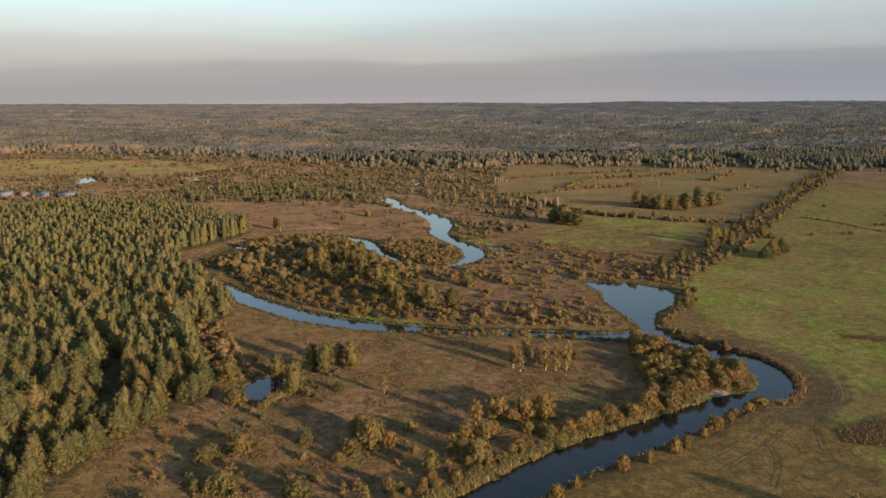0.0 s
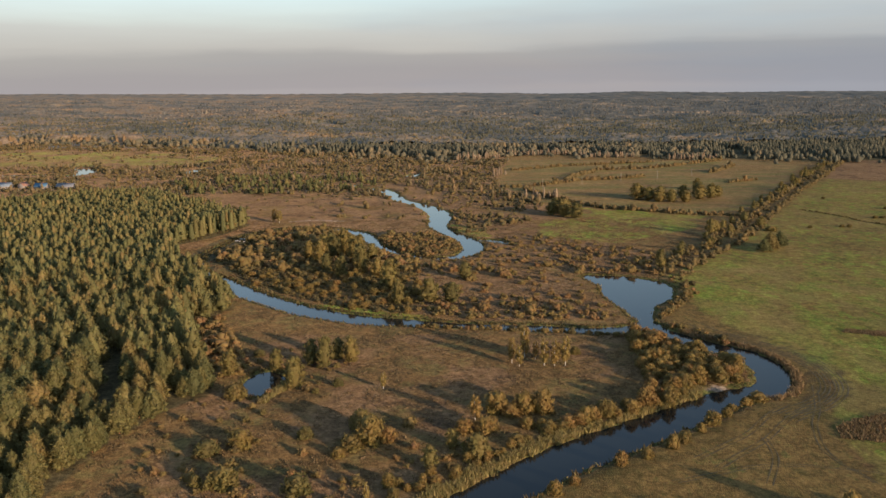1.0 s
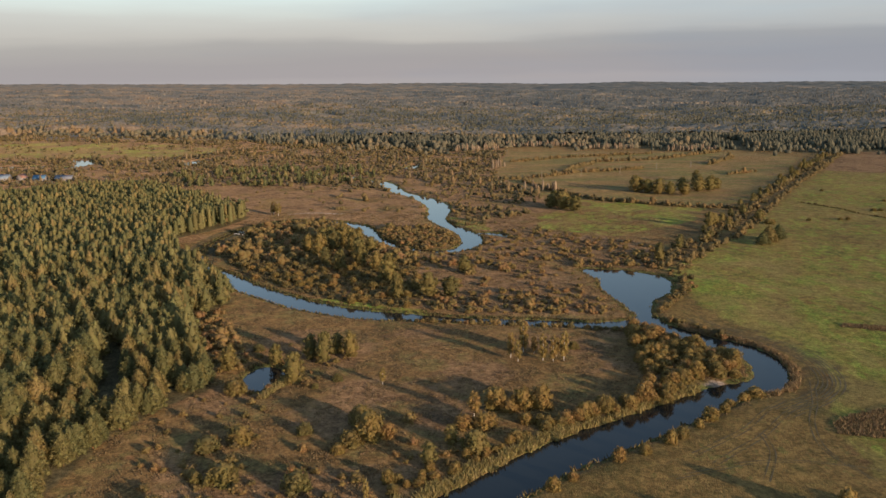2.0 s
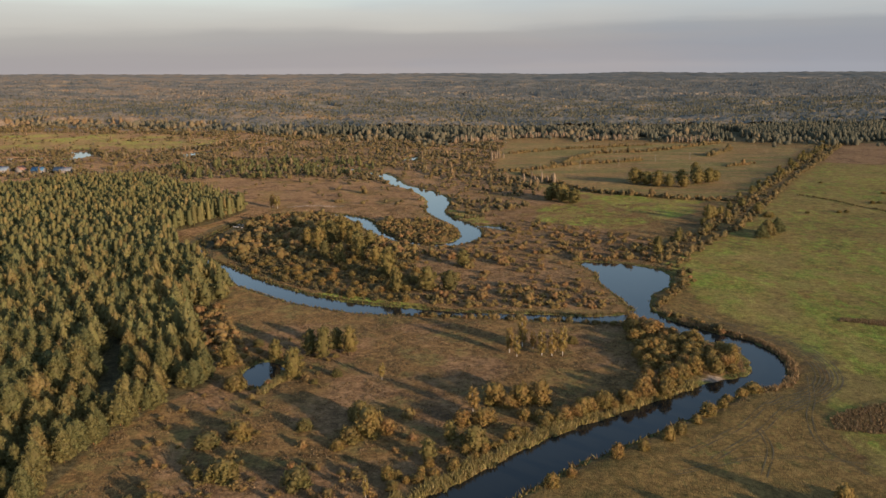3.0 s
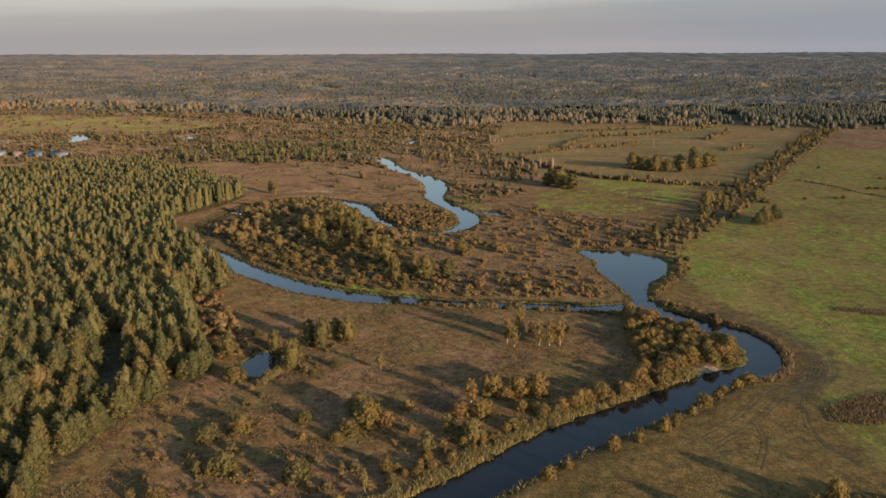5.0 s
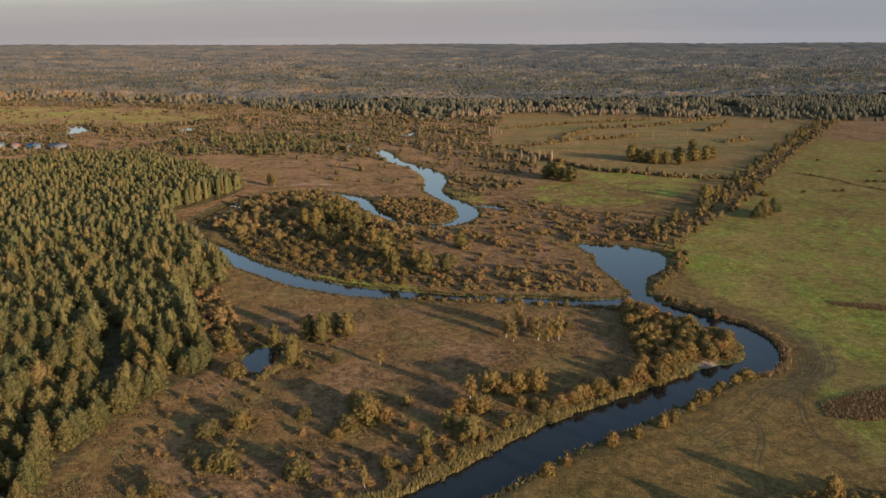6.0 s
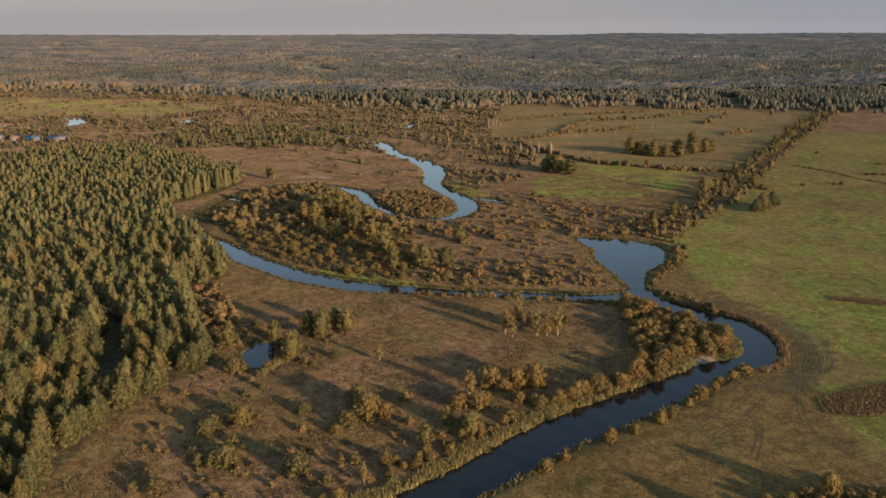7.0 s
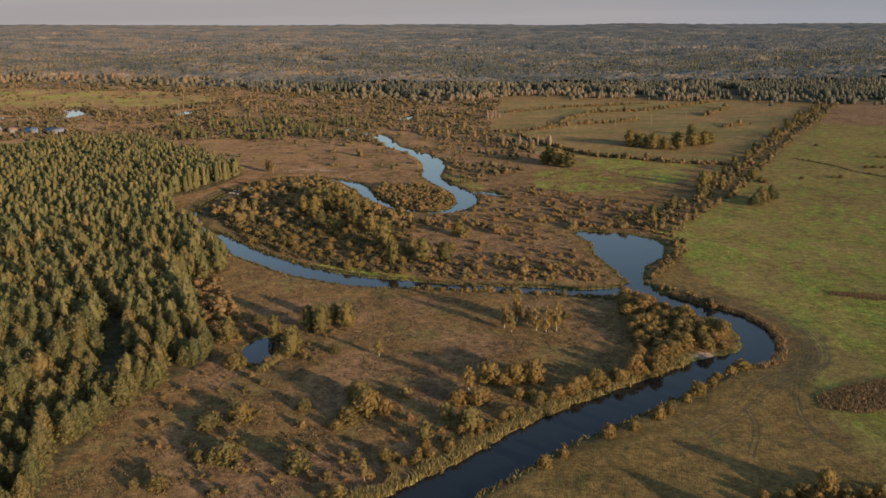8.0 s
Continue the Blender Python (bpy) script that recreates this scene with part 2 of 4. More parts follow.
# ---------------------------------------------------------------- the plan of the valley (metres)
# rivers: (x, y, half width) along the middle of the bed
MAIN = [(-48, 138, 8), (-20, 164, 8), (-2, 180, 7.6), (13, 193, 7.5), (28, 208, 8), (43, 220, 8.4), (60, 232, 8), (82, 248, 7), (98, 260, 6.2), (112, 266, 6), (118, 276, 6), (120.5, 291, 6.4), (117, 305, 6.2), (108, 314, 6), (99, 325, 6.2), (91, 337, 6.5), (90, 346, 6)]
CHANNEL = [(88, 341, 5), (66, 337, 4.6), (43, 341, 4.6), (28, 343, 4), (11, 345, 4), (-6, 349, 4.6), (-21, 352, 6), (-37, 356, 7), (-53, 364, 7.4), (-68, 374, 7), (-85, 390, 6.6), (-104, 411, 6.5), (-122, 436, 5.5), (-137, 458, 2.6), (-150, 500, 1.6), (-147, 545, 1.6)]
LOOP = [(-147, 545, 1.6), (-140, 574, 1.6), (-122, 600, 2.6), (-100, 610, 2.4), (-80, 602, 3.2), (-67, 592, 4.4), (-58, 579, 6.2), (-51, 561, 5.2), (-45, 540, 4.2), (-36, 522, 4.0), (-30, 510, 3.2), (-14, 497, 3.2), (4, 493, 4.4), (14, 503, 5.6), (20, 522, 6.8), (19, 545, 7.4), (12, 566, 6.4), (3, 588, 5.6), (-3, 612, 6.8), (-2, 638, 8.0), (-2, 674, 9.0), (-11, 710, 8.0), (-26, 742, 5.2), (-38, 762, 5.4), (-48, 800, 6.8), (-60, 841, 5.4), (-80, 862, 4), (-96, 892, 3.5)]
BITS = [[(26, 553, 2.5), (32, 552, 4), (39, 548, 5), (47, 540, 2.4)], [(-462, 985, 4), (-455, 1030, 8), (-462, 1070, 11), (-492, 1100, 6)], [(-316, 1030, 6), (-323, 1062, 9), (-314, 1100, 5)], [(-540, 1010, 9), (-492, 1022, 9)],
        [(-37, 982, 6), (-31, 1018, 5)], [(-168, 897, 5), (-150, 908, 7), (-136, 925, 6)], [(-274, 1206, 8), (-255, 1228, 8)]]
POND = [(94, 338), (95, 356), (101, 376), (114, 392), (121, 414), (118, 428), (102, 441), (81, 446), (77, 440), (83, 418), (81, 396), (85, 374), (87, 352)]
FOREST = [(-150, 120), (-99, 160), (-101, 195), (-98, 227), (-94, 235), (-88, 248), (-79, 261), (-82, 274), (-97, 306), (-114, 346), (-106, 355), (-99, 374), (-117, 412), (-146, 452), (-168, 500), (-180, 530), (-160, 562), (-150, 598), (-146, 618), (-166, 632), (-215, 690), (-269, 755), (-303, 747), (-345, 726), (-375, 690), (-470, 690), (-300, 400), (-230, 250)]
SPIT = [(70, 262), (92, 269), (106, 273), (108, 287), (103, 301), (93, 312), (84, 322), (74, 322), (76, 300), (72, 280)]
ISLAND = [(-100, 420), (-140, 492), (-130, 556), (-105, 598), (-82, 592), (-62, 560), (-52, 525), (-36, 500), (-14, 490), (-12, 400), (-16, 362), (-40, 370), (-66, 388)]
EAST_ISLAND = [(-12, 362), (10, 354), (50, 350), (80, 350), (78, 375), (74, 395), (76, 420), (60, 448), (30, 480), (0, 490), (-14, 470)]
NORTH_MARSH = [(-10, 488), (30, 485), (72, 445), (118, 440), (140, 480), (120, 530), (70, 560), (45, 575), (35, 540), (24, 500)]
GREEN_RIGHT = [(122, 398), (124, 440), (148, 470), (205, 548), (345, 789), (432, 925), (505, 895), (1400, 620), (1400, 120), (112, 120), (116, 212), (122, 240), (134, 262), (138, 282), (136, 306), (122, 345), (120, 372)]
ROUGH = [(117, 224), (119, 232), (128, 238), (150, 246), (170, 250), (170, 234), (150, 228), (128, 221)]
ROUGH_FAR = [(168, 330), (172, 334), (190, 330), (200, 322), (186, 322)]
HEATH_FAR = [(436, 928), (505, 898), (1500, 600), (1500, 1165), (575, 1165)]
GREEN_MID = [(64, 566), (72, 610), (96, 655), (122, 705), (215, 655), (200, 610), (183, 588), (150, 560), (118, 533)]
STUBBLE_FAR = [(90, 720), (60, 905), (97, 1190), (430, 1170), (480, 1090), (330, 800), (262, 690), (215, 660), (130, 712)]
STUBBLE_BEND = [(124, 400), (120, 372), (122, 345), (136, 306), (138, 282), (134, 262), (122, 240), (116, 212), (112, 120), (-30, 120), (0, 168), (30, 196), (70, 226), (112, 256), (130, 275), (126, 310), (100, 335), (106, 372), (124, 398)]
FIELD_LEFT = [(-640, 1120), (-380, 1120), (-330, 1180), (-330, 1260), (-420, 1330), (-760, 1400)]
BEND_NORTH = [(134, 448), (120, 389), (109, 346), (120, 315), (130, 322), (136, 388), (135, 422)]
LUSH_BANK = [(-64, 381), (-46, 363), (-20, 351), (-6, 352), (-6, 359), (-31, 369), (-49, 379)]
LUSH_BEND = [(6, 622), (30, 594), (36, 561), (24, 562), (9, 590)]
PENINSULA = [(-48, 557), (-35, 578), (-7, 573), (11, 542), (13, 523), (6, 505), (-13, 497), (-30, 518)]
MEADOW = [(-190, 690), (-140, 650), (-80, 640), (-20, 600), (-12, 680), (-60, 780), (-160, 820), (-230, 800)]
WOOD_EDGE = [(-2600, 1700), (-851, 1560), (-492, 1460), (-292, 1385), (14, 1215), (159, 1300), (272, 1245), (422, 1195), (560, 1160), (700, 1165), (2600, 1200)]


def smooth_line(nodes, step=3.0):
    """Catmull-Rom through the nodes of a river."""
    p = np.array([nodes[0], *nodes, nodes[-1]], float)
    out = []
    for i in range(1, len(p) - 2):
        a, b, c, d = p[i - 1:i + 3]
        n = max(2, int(np.hypot(*(c - b)[:2]) / step))
        for s in np.linspace(0, 1, n, endpoint=False):
            out.append(0.5 * (2 * b + (c - a) * s + (2 * a - 5 * b + 4 * c - d) * s * s + (3 * b - a - 3 * c + d) * s ** 3))
    out.append(p[-1])
    return np.array(out)


def from_line(line, x, y):
    """Distance from the water's edge (less than nought: in the water)."""
    best = np.full(x.shape, 1e9)
    lo, hi = line[:, :2].min(0) - 40, line[:, :2].max(0) + 40
    near = (x > lo[0]) & (x < hi[0]) & (y > lo[1]) & (y < hi[1])
    px_, py_, b = x[near], y[near], np.full(int(near.sum()), 1e9)
    for (x0, y0, w0), (x1, y1, w1) in zip(line[:-1], line[1:]):
        dx, dy = x1 - x0, y1 - y0
        s = np.clip(((px_ - x0) * dx + (py_ - y0) * dy) / (dx * dx + dy * dy + 1e-9), 0, 1)
        np.minimum(b, np.hypot(px_ - x0 - s * dx, py_ - y0 - s * dy) - (w0 + s * (w1 - w0)), out=b)
    best[near] = b
    return best


def from_polygon(poly, x, y):
    """Signed distance from a polygon, less than nought inside."""
    p = np.array(poly, float)
    d, inside = np.full(x.shape, 1e9), np.zeros(x.shape, bool)
    for (x0, y0), (x1, y1) in zip(p, np.roll(p, -1, 0)):
        dx, dy = x1 - x0, y1 - y0
        s = np.clip(((x - x0) * dx + (y - y0) * dy) / (dx * dx + dy * dy + 1e-9), 0, 1)
        np.minimum(d, np.hypot(x - x0 - s * dx, y - y0 - s * dy), out=d)
        cross = (y0 > y) != (y1 > y)
        inside ^= cross & (x < x0 + (y - y0) * dx / (dy if dy else 1e-9))
    return np.where(inside, -d, d)


def waves(x, y, size, seed=0):
    """Smooth random relief of about one unit, with features of that size."""
    r = np.random.RandomState(seed)
    out = np.zeros(np.shape(x))
    for k in range(7):
        th, ph, f = r.uniform(0, 6.28), r.uniform(0, 6.28), r.uniform(0.6, 1.9) * 6.28 / size
        out += np.sin((x * np.cos(th) + y * np.sin(th)) * f + ph + 1.3 * np.sin((x * np.sin(th) - y * np.cos(th)) * f * 0.6 + ph))
    return out / 3.0


LINES = [smooth_line(l) for l in (MAIN, CHANNEL, LOOP, *BITS)]


def shore(x, y):
    d = np.minimum(from_polygon(POND, x, y), np.hypot((x + 63.5) / 1.0, (y - 275) / 1.7) - 7.3)
    for l in LINES:
        d = np.minimum(d, from_line(l, x, y))
    return d + 0.55 * waves(x, y, 9, 3) + 0.35 * waves(x, y, 4, 4)


def relief(x, y, d=None):
    """Height of the ground."""
    d = shore(x, y) if d is None else d
    land = 0.12 + 1.0 * (1 - np.exp(-np.maximum(d, 0) / 3.5)) + 0.25 * waves(x, y, 60, 1) * np.clip(d / 12, 0, 1)
    bed = np.maximum(d * 0.35, -2.0)
    z = np.where(d > 0, land, np.minimum(bed, 0.12))
    r = np.hypot(x, y)
    s = np.clip((r - 1300) / 3500, 0, 1)
    hills = (70 * s ** 1.15 + 12 * waves(x, y, 1500, 7) * np.clip((r - 1350) / 1200, 0, 1) * (1 - 0.75 * s) + 4 * waves(x, y, 420, 8) * np.clip((r - 1400) / 800, 0, 1) * (1 - 0.7 * s))
    return z + np.where(r > 1300, np.maximum(hills, -0.5), 0)


def soft(d, w=4.0):
    return np.clip(0.5 - d / (2 * w), 0, 1)


# ---------------------------------------------------------------- mesh writers
def mesh_of(name, verts, tris, material, smooth=False):
    me = bpy.data.meshes.new(name)
    verts, tris = np.asarray(verts, np.float32), np.asarray(tris, np.int32)
    k = tris.shape[1]
    me.vertices.add(len(verts)), me.loops.add(tris.size), me.polygons.add(len(tris))
    me.vertices.foreach_set("co", verts.ravel())
    me.polygons.foreach_set("loop_start", np.arange(0, tris.size, k, dtype=np.int32))
    me.loops.foreach_set("vertex_index", tris.ravel())
    if smooth:
        me.polygons.foreach_set("use_smooth", np.ones(len(tris), bool))
    me.update()
    me.validate()
    if material:
        me.materials.append(material)
    return me


def part(name, me, parent, label=""):
    ob = new(name, me)
    ob.parent = parent
    return tagged(ob, label)


def joined(pieces):
    """Several (verts, tris) as one."""
    vs, ts, n = [], [], 0
    for v, t in pieces:
        vs.append(v), ts.append(t + n)
        n += len(v)
    return np.concatenate(vs), np.concatenate(ts)


bm = bmesh.new()
bmesh.ops.create_icosphere(bm, subdivisions=1, radius=1)
BALL_V = np.array([v.co[:] for v in bm.verts])
BALL_T = np.array([[v.index for v in f.verts] for f in bm.faces])
bm.free()


PROFILE = {
    "pine": lambda s: np.clip(s / 0.15, 0, 1) ** 0.5 * (1 - np.clip(s, 0, 1) ** 2.1),
    "ball": lambda s: np.sqrt(np.clip(1 - (2 * s - 1) ** 2, 0, 1)),
    "dome": lambda s: np.sqrt(np.clip(1 - s ** 2.2, 0, 1)) * (0.80 + 0.20 * np.clip(s / 0.3, 0, 1)),
    "oval": lambda s: np.sin(np.pi * np.clip(s, 0.001, 1) ** 0.75) ** 0.65,
}


def crown(r, lobes, kind, count, length, width, lift=0.72, bumps=0.12, sides=6, rings=3, fill=0.84, ragged=0.34, feather=0.3):
    """A crown of leafy clumps (x, y, z, radius, height): a rough inner body under many sprays, most laid like shingles, some standing out."""
    pieces = []
    weight = np.array([l[3] * l[4] for l in lobes])
    for which, ((cx, cy, z0, rad, h), share) in enumerate(zip(lobes, weight / weight.sum())):
        form = PROFILE[kind if which == 0 else "ball"]
        ph = r.uniform(0, 6.28, 6)

        def swell(s, a):
            return 1 + bumps * (np.sin(3 * a + ph[0] + 5 * s) + np.sin(5 * a + ph[1] - 9 * s) * 0.7 + np.sin(2 * a + ph[2] + 14 * s) * 0.8)

        n = max(2, int(round(count * share)))
        s = r.uniform(0.03, 0.99, n * 4)
        s = s[r.uniform(size=n * 4) < form(s) + 0.08][:n]
        n = len(s)
        a = r.uniform(0, 6.28, n)
        q = form(s) * rad * swell(s, a)
        slope = -(form(np.clip(s + 0.02, 0, 1)) - form(np.clip(s - 0.02, 0, 1))) / 0.04 * rad / h
        out = np.stack([np.cos(a), np.sin(a), slope], 1)
        out /= np.linalg.norm(out, axis=1)[:, None]
        side = np.stack([-np.sin(a), np.cos(a), np.zeros(n)], 1)
        up = np.cross(out, side)
        up *= np.where(up[:, 2] < 0, -1, 1)[:, None]
        loose = r.uniform(size=(n, 1)) < feather
        lay, stray = np.where(loose, 0.35, lift), np.where(loose, ragged * 1.8, ragged)
        way = lay * up + (1 - lay) * out + stray * r.normal(size=(n, 3))
        way /= np.linalg.norm(way, axis=1)[:, None]
        side = side + stray * r.normal(size=(n, 3))
        p = np.stack([cx + np.cos(a) * q, cy + np.sin(a) * q, z0 + s * h], 1)
        p += out * (r.uniform(-0.10, 0.08, (n, 1)) * rad)
        l, w = length * r.uniform(0.6, 1.4, (n, 1)), width * r.uniform(0.6, 1.4, (n, 1))
        tri = np.stack([p - side * w - way * l * 0.4, p + side * w - way * l * 0.4, p + way * l * 0.8], 1).reshape(-1, 3)
        pieces.append((tri, np.arange(n * 3).reshape(-1, 3)))
        if not fill:
            continue
        if which:
            v = BALL_V * np.array([rad, rad, h / 2]) * fill * r.uniform(0.82, 1.15, (len(BALL_V), 1)) + np.array([cx, cy, z0 + h / 2])
            pieces.append((v, BALL_T))
            continue
        ss, aa = np.linspace(0.06, 0.90, rings), np.arange(sides) * 6.2832 / sides
        S, A = np.meshgrid(ss, aa, indexing="ij")
        Q = form(S) * rad * fill * swell(S, A) * r.uniform(0.85, 1.1, S.shape)
        v = np.stack([cx + np.cos(A) * Q, cy + np.sin(A) * Q, z0 + S * h], 2).reshape(-1, 3)
        v = np.concatenate([v, [(cx, cy, z0 + 0.98 * h)]])
        t = []
        for i in range(rings - 1):
            for k in range(sides):
                b, c = i * sides + k, i * sides + (k + 1) % sides
                t += [(b, c, c + sides), (b, c + sides, b + sides)]
        t += [((rings - 1) * sides + k, (rings - 1) * sides + (k + 1) % sides, rings * sides) for k in range(sides)]
        pieces.append((v, np.array(t)))
    return joined(pieces)


def stem(points, radii, sides=6):
    """A tapered, bent stem through points."""
    v, t = [], []
    for (x, y, z), w in zip(points, radii):
        for k in range(sides):
            a = 6.2832 * k / sides
            v.append((x + w * math.cos(a), y + w * math.sin(a), z))
    for i in range(len(points) - 1):
        for k in range(sides):
            a, b = i * sides + k, i * sides + (k + 1) % sides
            t += [(a, b, b + sides), (a, b + sides, a + sides)]
    return np.array(v), np.array(t)


def trunk_and_limbs(r, height, width, limbs, reach, top=0.92, start=0.35):
    bend = r.normal(size=2) * 0.02 * height
    pts = [(bend[0] * s * s, bend[1] * s * s, height * s * top - 0.3 * (s == 0)) for s in np.linspace(0, 1, 6)]
    out = [stem(pts, [width * (1 - 0.82 * s) for s in np.linspace(0, 1, 6)], 7)]
    for k in range(limbs):
        s = start + (0.85 - start) * (k + r.uniform(0, 0.8)) / limbs
        a, l = r.uniform(0, 6.28), reach * r.uniform(0.6, 1.0) * (1.15 - s * 0.7)
        x, y, z = bend[0] * s * s, bend[1] * s * s, height * top * s
        out.append(stem([(x, y, z), (x + math.cos(a) * l * 0.5, y + math.sin(a) * l * 0.5, z + l * 0.28), (x + math.cos(a) * l, y + math.sin(a) * l, z + l * 0.42)], [width * 0.34, width * 0.22, width * 0.07], 4))
    return joined(out)


def pine_lobes(r, h, w, count=30, start=0.08):
    """A tapering body with small tufts at the ends of its boughs, set in whorls."""
    out = [(0, 0, h * start, w * 0.84, h * (1.0 - start))]
    lean, gap = r.uniform(0, 6.28), r.uniform(0, 6.28)
    for k in range(count):
        s = (k + r.uniform(0, 1)) / count * 0.90
        a = k * 2.4 + r.uniform(-0.5, 0.5)
        reach = w * (0.84 * min(1, (s + 0.10) / 0.22) ** 0.6 * (1 - s ** 2.1) + 0.01) * r.uniform(0.86, 1.12) * (1 + 0.14 * math.cos(a - lean) - 0.16 * (math.cos(a - gap) > 0.75))
        b = w * (0.22 - 0.12 * s) * r.uniform(0.75, 1.25) * (30.0 / count) ** 0.3
        tall = b * r.uniform(1.8, 2.8)
        out.append((math.cos(a) * reach, math.sin(a) * reach, h * (start + (0.97 - start) * s) - 0.3 * tall, b, tall))
    return out


def dome_lobes(r, h, w, count=22):
    """A rounded body with leafy clumps over it."""
    out = [(0, 0, -0.40 * h, w * 0.88, 1.36 * h)]
    for k in range(count):
        up = 0.97 - (k + 0.5) / count * 0.95
        a, flat = k * 2.39996 + r.uniform(0, 0.7), math.sqrt(1 - up * up)
        b = w * r.uniform(0.19, 0.34) * (22.0 / count) ** 0.4
        q, tall = r.uniform(0.66, 0.80), b * r.uniform(1.4, 2.0)
        out.append((math.cos(a) * flat * q * w, math.sin(a) * flat * q * w, up * q * h - 0.35 * tall, b, tall))
    return out


def oval_lobes(r, h, w):
    """A taller crown of the same kind."""
    out = [(0, 0, 0.02 * h, w * 0.82, 0.96 * h)]
    for k in range(16):
        s = 0.06 + (k + r.uniform(0, 1)) / 16 * 0.86
        reach = w * 0.76 * math.sin(math.pi * s ** 0.85) ** 0.6 * r.uniform(0.8, 1.1)
        a, b = k * 2.4 + r.uniform(0, 0.8), w * r.uniform(0.18, 0.34)
        tall = b * r.uniform(1.5, 2.3)
        out.append((math.cos(a) * reach, math.sin(a) * reach, h * s * 0.96 - 0.4 * tall, b, tall))
    return out


def knotty_pine(r, h, w):
    return pine_lobes(r, h, w, 9, 0.1)


def single_lobe(r, h, w):
    return [(0, 0, 0.03 * h, w, 0.97 * h)]


def birch_lobes(r, h, w):
    """A light crown of hanging sprays, narrow at the top."""
    out = []
    for k in range(13):
        a, z = k * 2.4, 0.12 + 0.062 * k
        b = w * (0.50 - 0.022 * k) * r.uniform(0.8, 1.1)
        q = w * 0.5 * math.sin(math.pi * (0.15 + 0.8 * k / 13)) ** 0.6
        out.append((math.cos(a) * q, math.sin(a) * q, h * z, b, min(b * r.uniform(2.4, 3.4), h * (1 - z))))
    return out


PLANTS = {}


def plant_variants(kind, count, build):
    PLANTS[kind] = []
    for k in range(count):
        PLANTS[kind].append(build(np.random.RandomState(hash_of(kind) + k)))


def hash_of(text):
    return sum(ord(c) * (i + 1) for i, c in enumerate(text)) % 10000


def tree_builder(kind, height, spread, lobes, form, count, length, width_, leaf, bark_mat, width, limbs, **more):
    def build(r):
        h, sp = height * r.uniform(0.92, 1.08), spread * r.uniform(0.9, 1.12)
        top = mesh_of(kind + "_crown", *crown(r, lobes(r, h, sp), form, count, length, width_, **more), leaf, True)
        return mesh_of(kind + "_trunk", *trunk_and_limbs(r, h, width, limbs, sp * 0.8), bark_mat), top
    return build


plant_variants("pine_tree", 8, tree_builder("pine_tree", 16, 4.7, pine_lobes, "pine", 1500, 1.0, 0.15, M_PINE, M_PINE_BARK, 0.24, 6, sides=8, rings=5, fill=0.80, feather=0.75, ragged=0.36, bumps=0.09, lift=0.6))
plant_variants("birch_tree", 5, tree_builder("birch_tree", 11, 2.3, birch_lobes, "oval", 1150, 0.38, 0.12, M_BIRCH, M_BIRCH_BARK, 0.14, 8, fill=0.70, lift=0.3, ragged=0.6))
plant_variants("alder_tree", 6, tree_builder("alder_tree", 11, 3.6, oval_lobes, "oval", 1100, 0.44, 0.15, M_OLIVE, M_BARK, 0.2, 6, sides=6, rings=4, fill=0.76, ragged=0.42))


def bush_builder(kind, height, spread, count, length, width, leaf):
    def build(r):
        h, sp = height * r.uniform(0.85, 1.15), spread * r.uniform(0.85, 1.15)
        top = mesh_of(kind + "_foliage", *crown(r, dome_lobes(r, h, sp, r.randint(11, 16)), "ball", count, length, width, sides=6, rings=3, fill=0.76, ragged=0.42), leaf, True)
        stems = [stem([(0, 0, -0.2), (math.cos(a) * sp * 0.3, math.sin(a) * sp * 0.3, h * 0.35), (math.cos(a) * sp * 0.5, math.sin(a) * sp * 0.5, h * 0.7)], [0.08, 0.06, 0.02], 4) for a in r.uniform(0, 6.28, 2)]
        return tuple(mesh_of(kind + "_stem", *q, M_BARK) for q in stems), top
    return build


plant_variants("willow_bush", 10, bush_builder("willow_bush", 3.6, 2.3, 780, 0.37, 0.145, M_BUSH))
plant_variants("olive_bush", 5, bush_builder("olive_bush", 3.2, 2.1, 780, 0.37, 0.145, M_OLIVE))

LABELS = {
    "pine_tree": ("tall yellow-green pine with a reddish bare trunk", "pine tree"),
    "birch_tree": ("slender birch with white trunk and yellow autumn leaves", "birch tree"),
    "alder_tree": ("rounded olive-brown broadleaf tree in the floodplain", "tree"),
    "willow_bush": ("rounded willow bush with ochre autumn leaves", "bush"),
    "olive_bush": ("low olive-green bush standing in dry grass", "bush"),
}
PARTS = {"pine_tree": ("trunk", "crown"), "birch_tree": ("trunk", "crown"), "alder_tree": ("trunk", "crown"), "willow_bush": ("stem", "foliage"), "olive_bush": ("stem", "foliage")}
chance = np.random.RandomState(11)


def height_at(x, y):
    return float(relief(np.array([float(x)]), np.array([float(y)]))[0])


def plant(kind, x, y, scale=1.0, tall=1.0, group="", label="", z=None):
    low, high = PLANTS[kind][chance.randint(len(PLANTS[kind]))]
    root = new(kind)
    root.empty_display_size = 0.5
    root.matrix_world = pose(x, y, (height_at(x, y) if z is None else z) - 0.05, 0, 0, chance.uniform(0, 360)) @ Matrix.Diagonal((scale, scale, scale * tall, 1))
    a, b = PARTS[kind]
    part(b, high, root)
    for piece in low if isinstance(low, tuple) else (low,):
        part(a, piece, root)
    return tagged(root, label or LABELS[kind][0], LABELS[kind][1], group)


